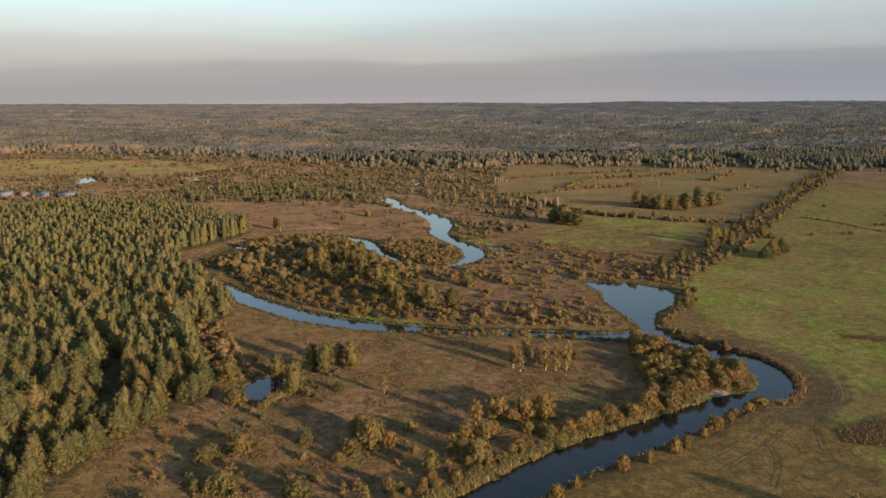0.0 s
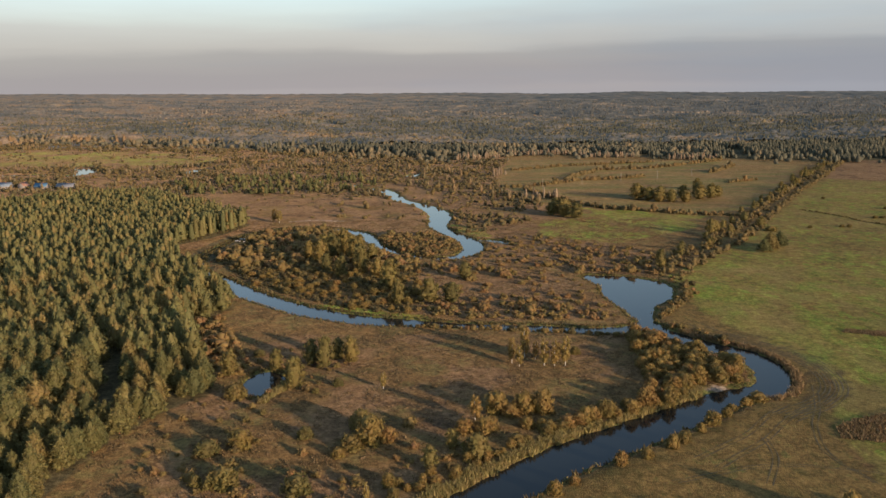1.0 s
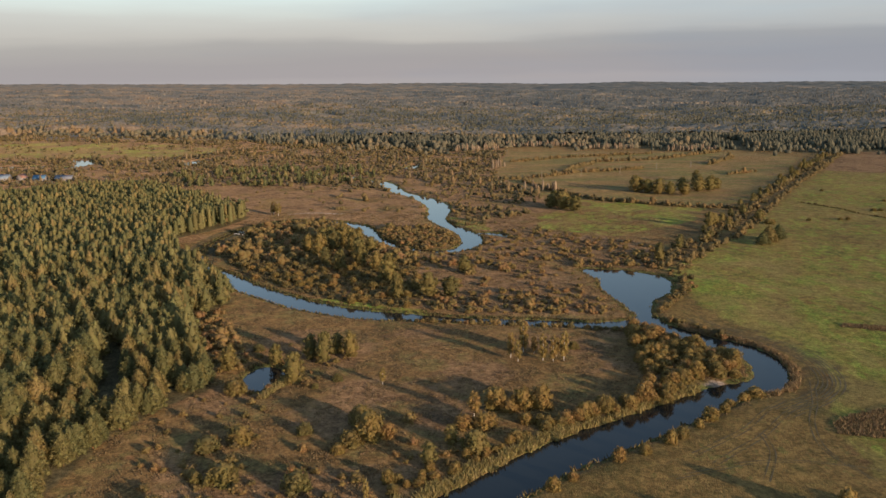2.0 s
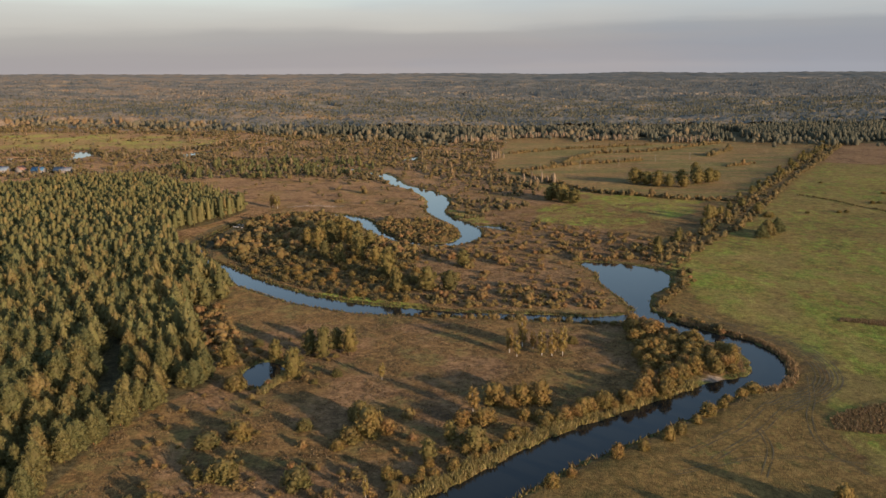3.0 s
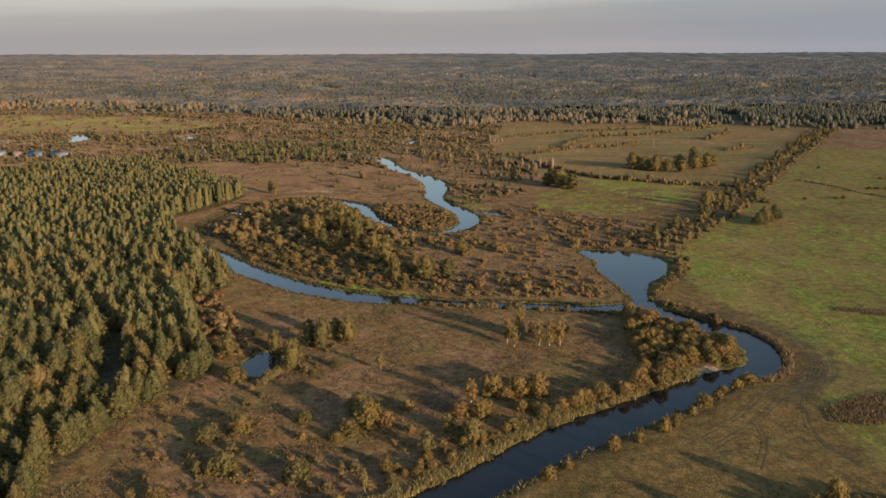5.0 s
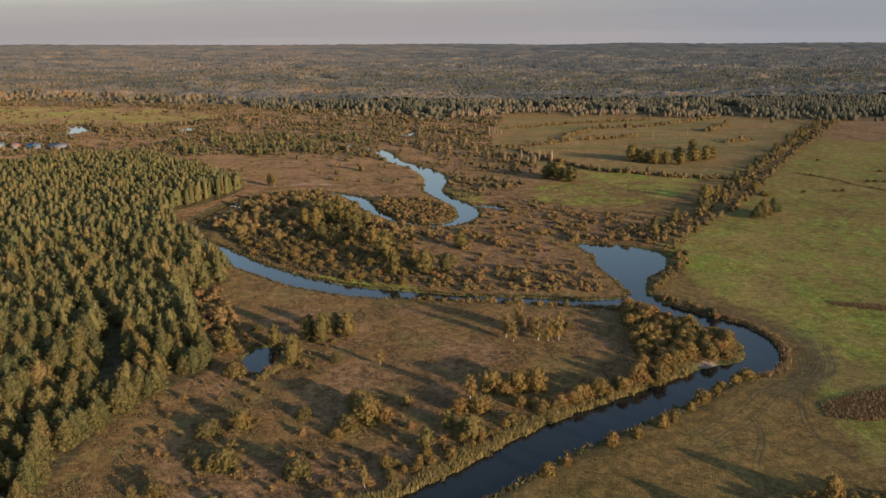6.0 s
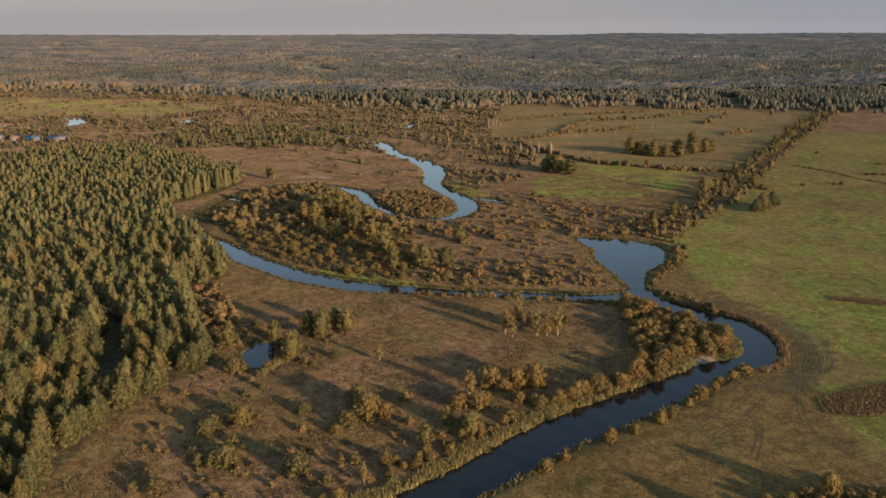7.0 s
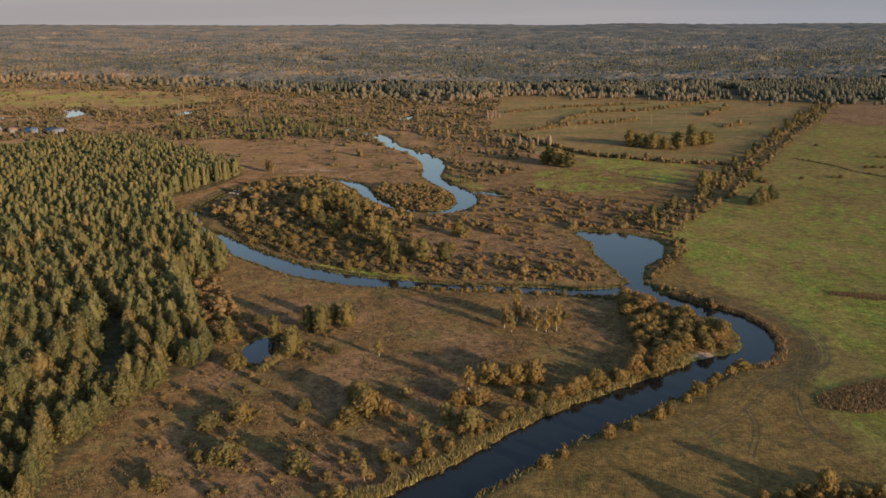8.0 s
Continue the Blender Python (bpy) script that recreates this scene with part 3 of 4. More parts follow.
def scatter(poly, gap, seed, keep=None, most=100000, wet=1.2):
    """Places inside a polygon, no two nearer than about the gap, on dry ground."""
    r = np.random.RandomState(seed)
    p = np.array(poly, float)
    (x0, y0), (x1, y1) = p.min(0), p.max(0)
    nx, ny = int((x1 - x0) / gap) + 1, int((y1 - y0) / gap) + 1
    gx, gy = np.meshgrid(x0 + np.arange(nx) * gap, y0 + np.arange(ny) * gap)
    gx, gy = gx + (np.arange(ny) % 2)[:, None] * gap / 2 + r.uniform(-0.42, 0.42, gx.shape) * gap, gy + r.uniform(-0.42, 0.42, gy.shape) * gap
    gx, gy = gx.ravel(), gy.ravel()
    ok = (from_polygon(poly, gx, gy) < 0)
    gx, gy = gx[ok], gy[ok]
    ok = shore(gx, gy) > wet
    if keep is not None:
        ok &= keep(gx, gy, r)
    gx, gy = gx[ok], gy[ok]
    if len(gx) > most:
        pick = np.sort(r.permutation(len(gx))[:most])
        gx, gy = gx[pick], gy[pick]
    return gx, gy


def along(line, gap, spread, seed, wet=1.0):
    """Places strewn along a line."""
    r = np.random.RandomState(seed)
    xs, ys = [], []
    for (x0, y0), (x1, y1) in zip(line[:-1], line[1:]):
        l = math.hypot(x1 - x0, y1 - y0)
        n = max(1, int(l / gap))
        s = (np.arange(n) + r.uniform(0, 1, n)) / n
        o = r.uniform(-1, 1, n) * spread
        xs.append(x0 + (x1 - x0) * s - (y1 - y0) / l * o), ys.append(y0 + (y1 - y0) * s + (x1 - x0) / l * o)
    x, y = np.concatenate(xs), np.concatenate(ys)
    ok = shore(x, y) > wet
    return x[ok], y[ok]


def wood(name, places, heights, spreads, lobes, form, count, length, width, material, tints, seed, label, category, trunk=0.0, **more):
    """Many trees joined into one mesh, for woods and thickets that nobody could count."""
    r = np.random.RandomState(seed)
    x, y = places
    z = relief(x, y)
    n = len(x)
    # ten shapes, each set out many times at its own size and turn
    shapes = []
    mean_h, mean_w = float(np.mean(heights)), float(np.mean(spreads))
    for k in range(10):
        ps = [crown(r, lobes(r, mean_h, mean_w), form, count, length, width, **more)]
        if trunk:
            ps.append(stem([(0, 0, -0.2), (0, 0, 0.75 * mean_h)], [trunk, trunk * 0.5], 3))
        shapes.append(joined(ps))
    vs, ts, tt, base = [], [], [], 0
    which, turn = r.randint(0, 10, n), r.uniform(0, 6.28, n)
    spreads, heights, tints = np.asarray(spreads, float), np.asarray(heights, float), np.asarray(tints, float)
    for k, (v, t) in enumerate(shapes):
        i = np.flatnonzero(which == k)
        if not len(i):
            continue
        ca, sa = np.cos(turn[i]) * spreads[i] / mean_w, np.sin(turn[i]) * spreads[i] / mean_w
        w = np.empty((len(i), len(v), 3), np.float32)
        w[:, :, 0] = x[i, None] + v[None, :, 0] * ca[:, None] - v[None, :, 1] * sa[:, None]
        w[:, :, 1] = y[i, None] + v[None, :, 0] * sa[:, None] + v[None, :, 1] * ca[:, None]
        w[:, :, 2] = z[i, None] + v[None, :, 2] * (heights[i] / mean_h)[:, None]
        vs.append(w.reshape(-1, 3)), tt.append(np.repeat(tints[i], len(v)).astype(np.float32))
        ts.append((t[None] + (base + np.arange(len(i)) * len(v))[:, None, None]).reshape(-1, 3))
        base += len(i) * len(v)
    me = mesh_of(name, np.concatenate(vs), np.concatenate(ts), material, True)
    me.attributes.new("tint", "FLOAT", "POINT").data.foreach_set("value", np.concatenate(tt))
    return tagged(new(name, me), label, category, kind="stuff")


# ---------------------------------------------------------------- ground and water
def spaced(lo, fine_lo, fine_hi, hi, step, grow, grow_down):
    """Steps that widen away from the finely divided middle."""
    mid = list(np.arange(fine_lo, fine_hi + 0.01, step))
    up, s, v = [], step, mid[-1]
    while v < hi:
        s *= grow
        v += s
        up.append(v)
    down, s, v = [], step, mid[0]
    while v > lo:
        s *= grow_down
        v -= s
        down.append(v)
    return np.array(down[::-1] + mid + up)


def build_ground():
    gx = spaced(-5200, -170, 150, 5200, 2.2, 1.045, 1.032)
    gy = spaced(-5200, 165, 580, 5600, 2.2, 1.017, 1.16)
    X, Y = np.meshgrid(gx, gy)
    x, y = X.ravel(), Y.ravel()
    d = shore(x, y)
    v = np.stack([x, y, relief(x, y, d)], 1)
    nx = len(gx)
    i = (np.arange(len(gy) - 1)[:, None] * nx + np.arange(nx - 1)[None]).ravel()
    me = mesh_of("ground", v, np.stack([i, i + 1, i + nx + 1, i + nx], 1), M_GROUND, True)
    near_line = lambda pts, w: soft(from_line(np.array([(a, b, w) for a, b in pts], float), x, y), 2)
    wide = lambda poly, w=6: soft(from_polygon(poly, x, y), w)
    edge = np.interp(x, [p[0] for p in WOOD_EDGE], [p[1] for p in WOOD_EDGE])
    lush = np.maximum(wide(LUSH_BANK, 2), wide(LUSH_BEND, 3)) * 0.9
    zones = {
        "green": np.maximum.reduce([lush, np.minimum(wide(GREEN_RIGHT, 5) * np.clip(0.98 - (y - 300) / 420 + 0.16 * waves(x, y, 110, 23), 0.52, 1), 1 - np.maximum(wide(ROUGH, 1.5), wide(ROUGH_FAR, 1.5))), wide(GREEN_MID, 4) * (0.60 + 0.3 * waves(x, y, 60, 24)), wide(FIELD_LEFT, 15) * (0.50 + 0.2 * waves(x, y, 90, 25))]),
        "stubble": np.maximum.reduce([wide(STUBBLE_FAR, 8), np.zeros(len(x))]),
        "heath": np.maximum(np.maximum.reduce([wide(HEATH_FAR, 10) * 1.18, wide(EAST_ISLAND, 10) * 1.1, wide(NORTH_MARSH, 8)]) * 0.85, np.clip(0.38 + 0.40 * waves(x, y, 70, 21) + 0.36 * (y > 560), 0, 1) * ((y < 330) | (y > 520)) * (x < 100)),
        "mown": np.maximum.reduce([wide(STUBBLE_BEND, 5), wide(GREEN_RIGHT, 5) * (y > 330), wide(BEND_NORTH, 4), wide(ROUGH, 1.5), wide(ROUGH_FAR, 1.5)]),
        "floor": np.maximum.reduce([wide(FOREST, 3), near_line([(-139, 462), (-150, 500), (-147, 545), (-138, 574)], 9.0), np.clip((y - edge) / 10, 0, 1)]),
        "bank": np.clip(1 - np.abs(d - 1.0) / 3.0, 0, 1) * 0.8,
        "sand": np.maximum(soft(np.hypot((x - 95) * 0.45, (y - 266.8)) - 2.2, 1.2), near_line([(-118, 634), (-98, 640), (-78, 632)], 2.5)),
        "track": np.zeros(len(x)),
    }
    # wheel tracks that follow the river's outer bend through the field
    main = LINES[0]
    bend = from_line(main, x, y)
    east = np.clip((x - 112) / 6, 0, 1) * (y > 255) * (y < 330)
    for off in (6.0, 7.8, 11.0, 12.8, 16.5, 18.3):
        zones["track"] = np.maximum(zones["track"], np.clip(1 - np.abs(bend - off - 0.4 * waves(x, y, 30, 31)) / 0.9, 0, 1) * east)
    for name, val in zones.items():
        me.attributes.new(name, "FLOAT", "POINT").data.foreach_set("value", val.astype(np.float32))
    return tagged(new("ground", me), "autumn valley floor of dry grass, heath and green pasture", "ground", kind="structure")


build_ground()
wv = np.array([(-700, 60, 0), (320, 60, 0), (320, 1330, 0), (-700, 1330, 0)], float)
tagged(new("water", mesh_of("water", wv, np.array([[0, 1, 2, 3]]), M_WATER)), "calm dark blue river reflecting the evening sky", "river", kind="structure")

M_TRACK = plain("bare_wheel_track", (0.100, 0.080, 0.042), 0.95, 0.5, 0.35)


def ribbon(points, width, wear):
    """A worn strip that lies on the ground."""
    p = np.array(points, float)
    d = np.gradient(p, axis=0)
    d /= np.linalg.norm(d, axis=1)[:, None] + 1e-9
    w = width * (0.75 + 0.35 * np.sin(np.arange(len(p)) * 0.9 + wear))[:, None]
    nrm = np.stack([-d[:, 1], d[:, 0]], 1) * w
    rows = [p - nrm, p + nrm]
    v = np.concatenate([np.stack([q[:, 0], q[:, 1], relief(q[:, 0], q[:, 1]) + 0.05], 1) for q in rows])
    m = len(p)
    i = np.arange(m - 1)
    me = mesh_of("wheel_track", v, np.stack([i, i + 1, i + m + 1, i + m], 1), M_TRACK)
    return tagged(new("wheel_track", me), "worn wheel track curving through the mown field", "track", kind="structure")


bend_line = smooth_line([(104, 243, 1), (122, 256, 1), (131, 268, 1), (134, 284, 1), (132, 300, 1), (124, 314, 1), (112, 328, 1), (108, 345, 1)], 2.0)[:, :2]
bend_dir = np.gradient(bend_line, axis=0)
bend_dir /= np.linalg.norm(bend_dir, axis=1)[:, None]
bend_out = np.stack([bend_dir[:, 1], -bend_dir[:, 0]], 1)
for k, off in enumerate((0.0, 1.5, 3.0, 4.5, 5.6, 7.0, 8.6)):
    ribbon((bend_line + bend_out * off)[k % 3:len(bend_line) - 4 * (k % 4)], 0.22, k)
for k, pts in enumerate([[(128, 268, 1), (120, 248, 1), (112, 232, 1), (108, 214, 1), (112, 196, 1)], [(70, 212, 1), (88, 226, 1), (100, 240, 1), (112, 252, 1)], [(74, 206, 1), (92, 222, 1), (104, 236, 1), (118, 250, 1)], [(60, 198, 1), (84, 206, 1), (104, 206, 1), (124, 198, 1)], [(84, 196, 1), (92, 212, 1), (94, 226, 1)]]):
    line = smooth_line(pts, 2.0)[:, :2]
    ribbon(line, 0.15, k), ribbon(line + np.array([1.2, -1.2]), 0.15, k + 3)

# ---------------------------------------------------------------- pine forest
def off_rides(x, y, r):
    ride = np.minimum(from_line(np.array([(-215, 345, 5), (-183, 377, 5), (-146, 402, 3)], float), x, y), from_line(np.array([(-140, 322, 3), (-121, 288, 4), (-104, 240, 3)], float), x, y))
    return (ride > 0) & (x > -0.66 * y - 25)


nearer, deeper = scatter(FOREST, 6.0, 5, lambda x, y, r: off_rides(x, y, r) & (y < 430)), scatter(FOREST, 4.7, 6, lambda x, y, r: off_rides(x, y, r) & (y >= 430))
fx, fy = (np.concatenate(c) for c in zip(nearer, deeper))
order = np.argsort(fy)
fx, fy = fx[order], fy[order]
for k in range(280):
    young = fx[k] > -125 and fy[k] < 300
    plant("pine_tree", fx[k], fy[k], chance.uniform(0.55, 0.85) if young else chance.uniform(0.8, 1.2), chance.uniform(0.72, 0.98), "pines of the forest edge")
rx = np.random.RandomState(8)
n = len(fx) - 280
stand = waves(fx[280:], fy[280:], 38, 9)
hts, wds, tns = (0.86 + 0.14 * np.clip((fy[280:] - 400) / 150, 0, 1)) * (np.where(fy[280:] < 430, rx.uniform(10.5, 18.5, n), rx.uniform(13.0, 16.8, n)) + 1.5 * stand), rx.uniform(3.7, 5.6, n) * np.where(fy[280:] < 430, 0.95, 0.72), np.clip(rx.normal(0.5, 0.24, n) + 0.15 * stand, 0, 1)
near = np.arange(len(fx)) >= 280
for m, name, lobes, count, size, rings in ((near & (fy < 430), "pine_forest", knotty_pine, 270, 1.2, 4), (near & (fy >= 430), "far_pine_forest", lambda r, h, w: pine_lobes(r, h, w, 4, 0.12), 60, 0.9, 2)):
    k = m[280:]
    wood(name, (fx[m], fy[m]), hts[k], wds[k], lobes, "dome" if rings == 2 else "pine", count, size, size / 6.5, M_PINES, tns[k], 9, "dense yellow-green pine forest beside the river", "forest", trunk=0.2, sides=6, rings=rings, fill=0.82, feather=0.75, ragged=0.36, bumps=0.10, lift=0.6)

# ---------------------------------------------------------------- far woods up to the horizon
def far_wood(lo, hi, gap, seed, h, name, count, size, trunk, wide=None):
    r = np.random.RandomState(seed)
    half = 0.59
    pts_x, pts_y = [], []
    y = lo
    while y < hi:
        g = gap * (0.8 + 0.4 * (y - lo) / (hi - lo))
        xs = np.arange(-half * y - 30, half * y + 30, g)
        pts_x.append(xs + r.uniform(-0.5, 0.5, len(xs)) * g), pts_y.append(y + r.uniform(-0.6, 0.6, len(xs)) * g)
        y += g
    x, y = np.concatenate(pts_x), np.concatenate(pts_y)
    edge = np.interp(x, [p[0] for p in WOOD_EDGE], [p[1] for p in WOOD_EDGE]) + 35 * waves(x, y, 160, 41)
    ok = (y > edge - 60) & (waves(x, y, 330, 42) > -1.2) & (r.uniform(size=len(x)) < np.clip(0.16 + (y - edge) / 150 + 0.22 * waves(x, y, 45, 47), 0.02, 1))
    x, y = x[ok], y[ok]
    patch = waves(x, y, 520, 43) * 0.26 + waves(x, y, 150, 44) * 0.24
    t = np.clip(0.36 + patch + r.normal(size=len(x)) * 0.09 - 0.14 * np.clip(x / 600, -1, 1), 0, 1)
    hh = h * r.uniform(0.82, 1.12, len(x)) * (1 + 0.12 * waves(x, y, 120, 45))
    hh *= np.clip(0.62 + (y - edge[ok]) / 130, 0.45, 1) * r.uniform(0.7, 1.1, len(x))
    t = np.clip(t + r.normal(size=len(x)) * 0.07, 0, 1)
    cone = t < 0.34
    for m, form, kind, spread, label in ((cone, "pine", "_conifers", 0.9, "dark conifers of the far mixed forest"), (~cone, "dome", "", 1.1, "mixed autumn forest stretching to the horizon")):
        wood(name + kind, (x[m], y[m]), hh[m] * (1.08 if kind else 0.92), (wide or gap) * spread * r.uniform(0.75, 1.25, m.sum()), single_lobe, form, count, size * 1.6, size, M_WOOD_FRONT if lo < 2000 else M_HAZY_WOODS, t[m], seed, label, "forest", trunk, sides=5 if lo < 1400 else 4, rings=3 if lo < 1400 else 2, fill=0.9, bumps=0.16)


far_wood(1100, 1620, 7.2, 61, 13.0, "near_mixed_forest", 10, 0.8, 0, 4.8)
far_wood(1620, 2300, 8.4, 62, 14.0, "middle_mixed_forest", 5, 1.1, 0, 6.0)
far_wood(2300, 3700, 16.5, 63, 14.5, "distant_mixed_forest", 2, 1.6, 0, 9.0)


def canopy(lo, hi):
    """The closed tops of the far forest, one rolling leafy sheet."""
    r = np.random.RandomState(66)
    rows, y, g = [], lo, 5.5
    while y < hi:
        rows.append((y, g))
        g = 8.0 + 9.0 * (y - lo) / (hi - lo)
        y += g
    m = 300
    u = np.linspace(-1, 1, m)
    X = np.array([u * (0.60 * y + 40) for y, g in rows])
    Y = np.array([np.full(m, y) for y, g in rows])
    G = np.array([np.full(m, g) for y, g in rows])
    X = X + r.uniform(-0.4, 0.4, X.shape) * G * 0.5
    Y = Y + r.uniform(-0.4, 0.4, Y.shape) * G
    x, y = X.ravel(), Y.ravel()
    edge = np.interp(x, [p[0] for p in WOOD_EDGE], [p[1] for p in WOOD_EDGE]) + 35 * waves(x, y, 160, 41)
    glade = np.clip((waves(x, y, 330, 42) + 1.25) * 6, 0, 1)
    top = (10.3 + 1.4 * np.clip((y - 2300) / 1400, 0, 1) + 2.2 * waves(x, y, 120, 45) + r.normal(size=x.shape) * (1.4 - 0.9 * np.clip((y - 2500) / 1800, 0, 1))) * np.clip((y - edge - 40) / 30, 0, 1) * glade
    z = relief(x, y) + np.maximum(top, -1.0)
    i = (np.arange(len(rows) - 1)[:, None] * m + np.arange(m - 1)[None]).ravel()
    me = mesh_of("forest_canopy", np.stack([x, y, z], 1), np.stack([i, i + 1, i + m + 1, i + m], 1), M_HAZY_CANOPY)
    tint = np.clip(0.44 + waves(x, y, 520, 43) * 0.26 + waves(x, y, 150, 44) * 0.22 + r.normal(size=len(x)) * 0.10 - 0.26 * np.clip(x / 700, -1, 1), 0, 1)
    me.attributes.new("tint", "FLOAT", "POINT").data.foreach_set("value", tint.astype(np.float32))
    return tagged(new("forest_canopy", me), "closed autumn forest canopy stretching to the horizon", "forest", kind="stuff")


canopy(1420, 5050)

# ---------------------------------------------------------------- riverside things: (x, y, width, height) in metres
ROUND = [(-69.5, 259.0, 8.6, 7.6), (-58.5, 220.0, 6.9, 6.7), (-21.4, 222.7, 9.5, 9.6), (-26.4, 218.5, 6.7, 6.2), (-24.8, 232.5, 7.0, 6.9), (-15.7, 223.4, 5.4, 5.9), (-29.4, 214.1, 4.9, 3.6), (6.7, 230.5, 7.0, 6.4), (13.0, 230.4, 7.0, 6.4),
         (17.4, 245.5, 7.7, 8.3), (26.0, 245.4, 8.1, 9.1), (31.7, 245.3, 8.1, 9.1), (25.6, 233.2, 5.3, 5.0), (30.1, 231.9, 4.6, 4.6), (84.7, 313.3, 12.2, 8.8), (21.2, 242.2, 5.5, 4.7)]
OLIVES = [(-36.3, 269.7, 4.0, 3.8), (-40.9, 226.5, 4.9, 5.3), (-57.6, 196.5, 8.8, 8.0), (-67.0, 215.6, 8.5, 5.2), (-64.5, 196.6, 4.1, 3.9), (-37.4, 192.1, 7.6, 7.8), (9.4, 213.7, 8.5, 8.3), (-14.0, 196.7, 4.0, 4.4), (51.5, 303.6, 4.5, 4.2), (-71.0, 302.6, 5.4, 3.8), (-43.1, 262.7, 3.1, 2.5)]
ALDERS = [(-76.7, 280.7, 7.7, 11.2), (-51.5, 268.5, 8.4, 12.6), (-61.5, 287.9, 6.5, 10.4), (-49.2, 292.2, 7.8, 11.4), (-43.5, 287.7, 7.2, 13.9), (-39.9, 298.7, 6.6, 10.2), (-34.6, 294.0, 7.8, 12.3), (-3.6, 205.7, 5.4, 7.4), (2.6, 218.6, 4.7, 6.6), (12.5, 433.3, 11.1, 10.7), (4.2, 381.0, 10.9, 13.0)]
ISLAND_TREES = [(-6.1, 381.2, 10.9, 14.1), (-27.4, 408.0, 12.2, 18.0), (-21.2, 379.3, 7.1, 15.2), (-71.1, 469.2, 12.1, 18.9), (-65.9, 485.6, 11.8, 19.5), (-63.4, 516.5, 11.7, 16.4), (-53.0, 480.3, 11.6, 19.2), (-45.2, 448.7, 10.2, 17.3), (-55.3, 434.6, 9.3, 14.7), (-81.6, 489.5, 9.1, 12.9),
                (-42.8, 488.6, 8.3, 10.6), (-60, 498, 10, 17), (-48, 465, 9, 15), (-74, 505, 10, 14), (-52, 508, 9, 13), (-36, 440, 8, 12), (-66, 455, 8, 12)]
BIRCHES = [(26.1, 293.1, 3.4, 11.3), (31.6, 299.8, 4.0, 13.0), (38.0, 290.4, 4.3, 10.8), (41.6, 289.0, 3.8, 10.8), (45.7, 289.6, 3.9, 12.7), (35.5, 297.7, 2.6, 7.8), (-20.4, 266.7, 2.4, 6.7), (10.1, 239.1, 3.9, 8.9), (28.5, 289, 3.2, 9), (43.5, 294, 3, 9), (-131, 632, 5, 12), (-126, 626, 5, 11), (-19, 186.2, 1.6, 7)]
EAST_BANK = [(28.5, 192.1, 3.9, 5.1), (34.4, 197.5, 3.4, 3.1), (48.9, 208.0, 4.2, 5.4), (57.1, 212.1, 3.3, 3.3), (66.0, 218.7, 4.5, 5.6), (70.4, 222.5, 3.9, 4.2), (77.6, 229.7, 3.6, 3.9), (82.9, 235.6, 4.8, 5.6), (89.7, 242.7, 4.2, 4.1), (93.4, 248.4, 4.3, 3.8), (104.2, 255.2, 6.1, 4.3), (99.4, 252.2, 4.8, 3.8)]
SOUTH_EDGE = [(96.3, 176.8, 5.5, 8.5), (90.9, 177.4, 4.8, 4.8), (93.1, 174, 4.8, 4.4), (101.4, 175.8, 4.9, 4.8), (105.9, 176.2, 4.9, 4.5), (85.9, 175.5, 4.1, 3.6), (109.8, 175.7, 4.9, 4.9), (80.5, 176.1, 3.1, 2.9), (-71.1, 183.0, 5.4, 5.5), (-24.7, 178.5, 3.9, 4.2), (-28.9, 178.6, 3.0, 2.8), (99, 170, 6, 6), (108, 169, 6, 6), (90, 169, 5, 5)]
GROVE = [(181.9, 752.6, 17, 17.5), (190.3, 746, 15, 16), (198.5, 738, 14, 15), (208.7, 736, 13, 14), (221.4, 735.4, 13, 13), (239.0, 750.7, 15, 15.6), (252.0, 758.4, 15, 16.5), (260.9, 830.2, 11, 14), (185, 768, 14, 16), (205, 760, 14, 15), (228, 765, 14, 15), (245, 775, 15, 16), (262, 770, 12, 14)]
MID_GROVE = [(98.4, 650.1, 14, 16), (94.2, 668.9, 13, 15), (106.4, 640, 13, 14.5), (90, 658, 12, 14), (101, 664, 13, 15), (236.9, 598.3, 9.0, 9.1), (188.4, 562.9, 9, 13), (196, 575, 8, 10)]
FIELD_PINES = [(209.0, 510.0, 11.0, 13.0), (217.4, 515.6, 11.0, 13.2), (203.3, 504.5, 9, 9.3)]
WIDTH = {"pine_tree": 9.2, "birch_tree": 4.0, "alder_tree": 7.4, "willow_bush": 4.6, "olive_bush": 4.2}
HEIGHT = {"pine_tree": 16.0, "birch_tree": 11.0, "alder_tree": 11.0, "willow_bush": 3.8, "olive_bush": 3.4}


def set_out(kind, rows, group, label=""):
    for x, y, w, h in rows:
        s, h = w / WIDTH[kind], max(h - 0.12 * w, 0.5 * w)
        plant(kind, x, y, s, h / HEIGHT[kind] / s, group, label)


set_out("willow_bush", ROUND, "ochre bushes of the meadow")
set_out("olive_bush", OLIVES, "green bushes of the meadow")
set_out("alder_tree", ALDERS, "trees round the pool")
set_out("alder_tree", ISLAND_TREES, "trees of the river island", "tall olive broadleaf tree among bushes on the island")
set_out("birch_tree", BIRCHES, "birches of the meadow")
set_out("willow_bush", EAST_BANK, "bushes of the field bank", "small brown willow bush on the river bank")
set_out("willow_bush", SOUTH_EDGE, "bushes at the field's south edge")
set_out("alder_tree", GROVE, "grove in the far field", "dark rounded broadleaf tree in a field grove")
set_out("alder_tree", MID_GROVE, "grove beside the green field", "dark rounded broadleaf tree beside the green field")
set_out("pine_tree", FIELD_PINES, "pines in the pasture", "broad dark pine standing alone in green pasture")

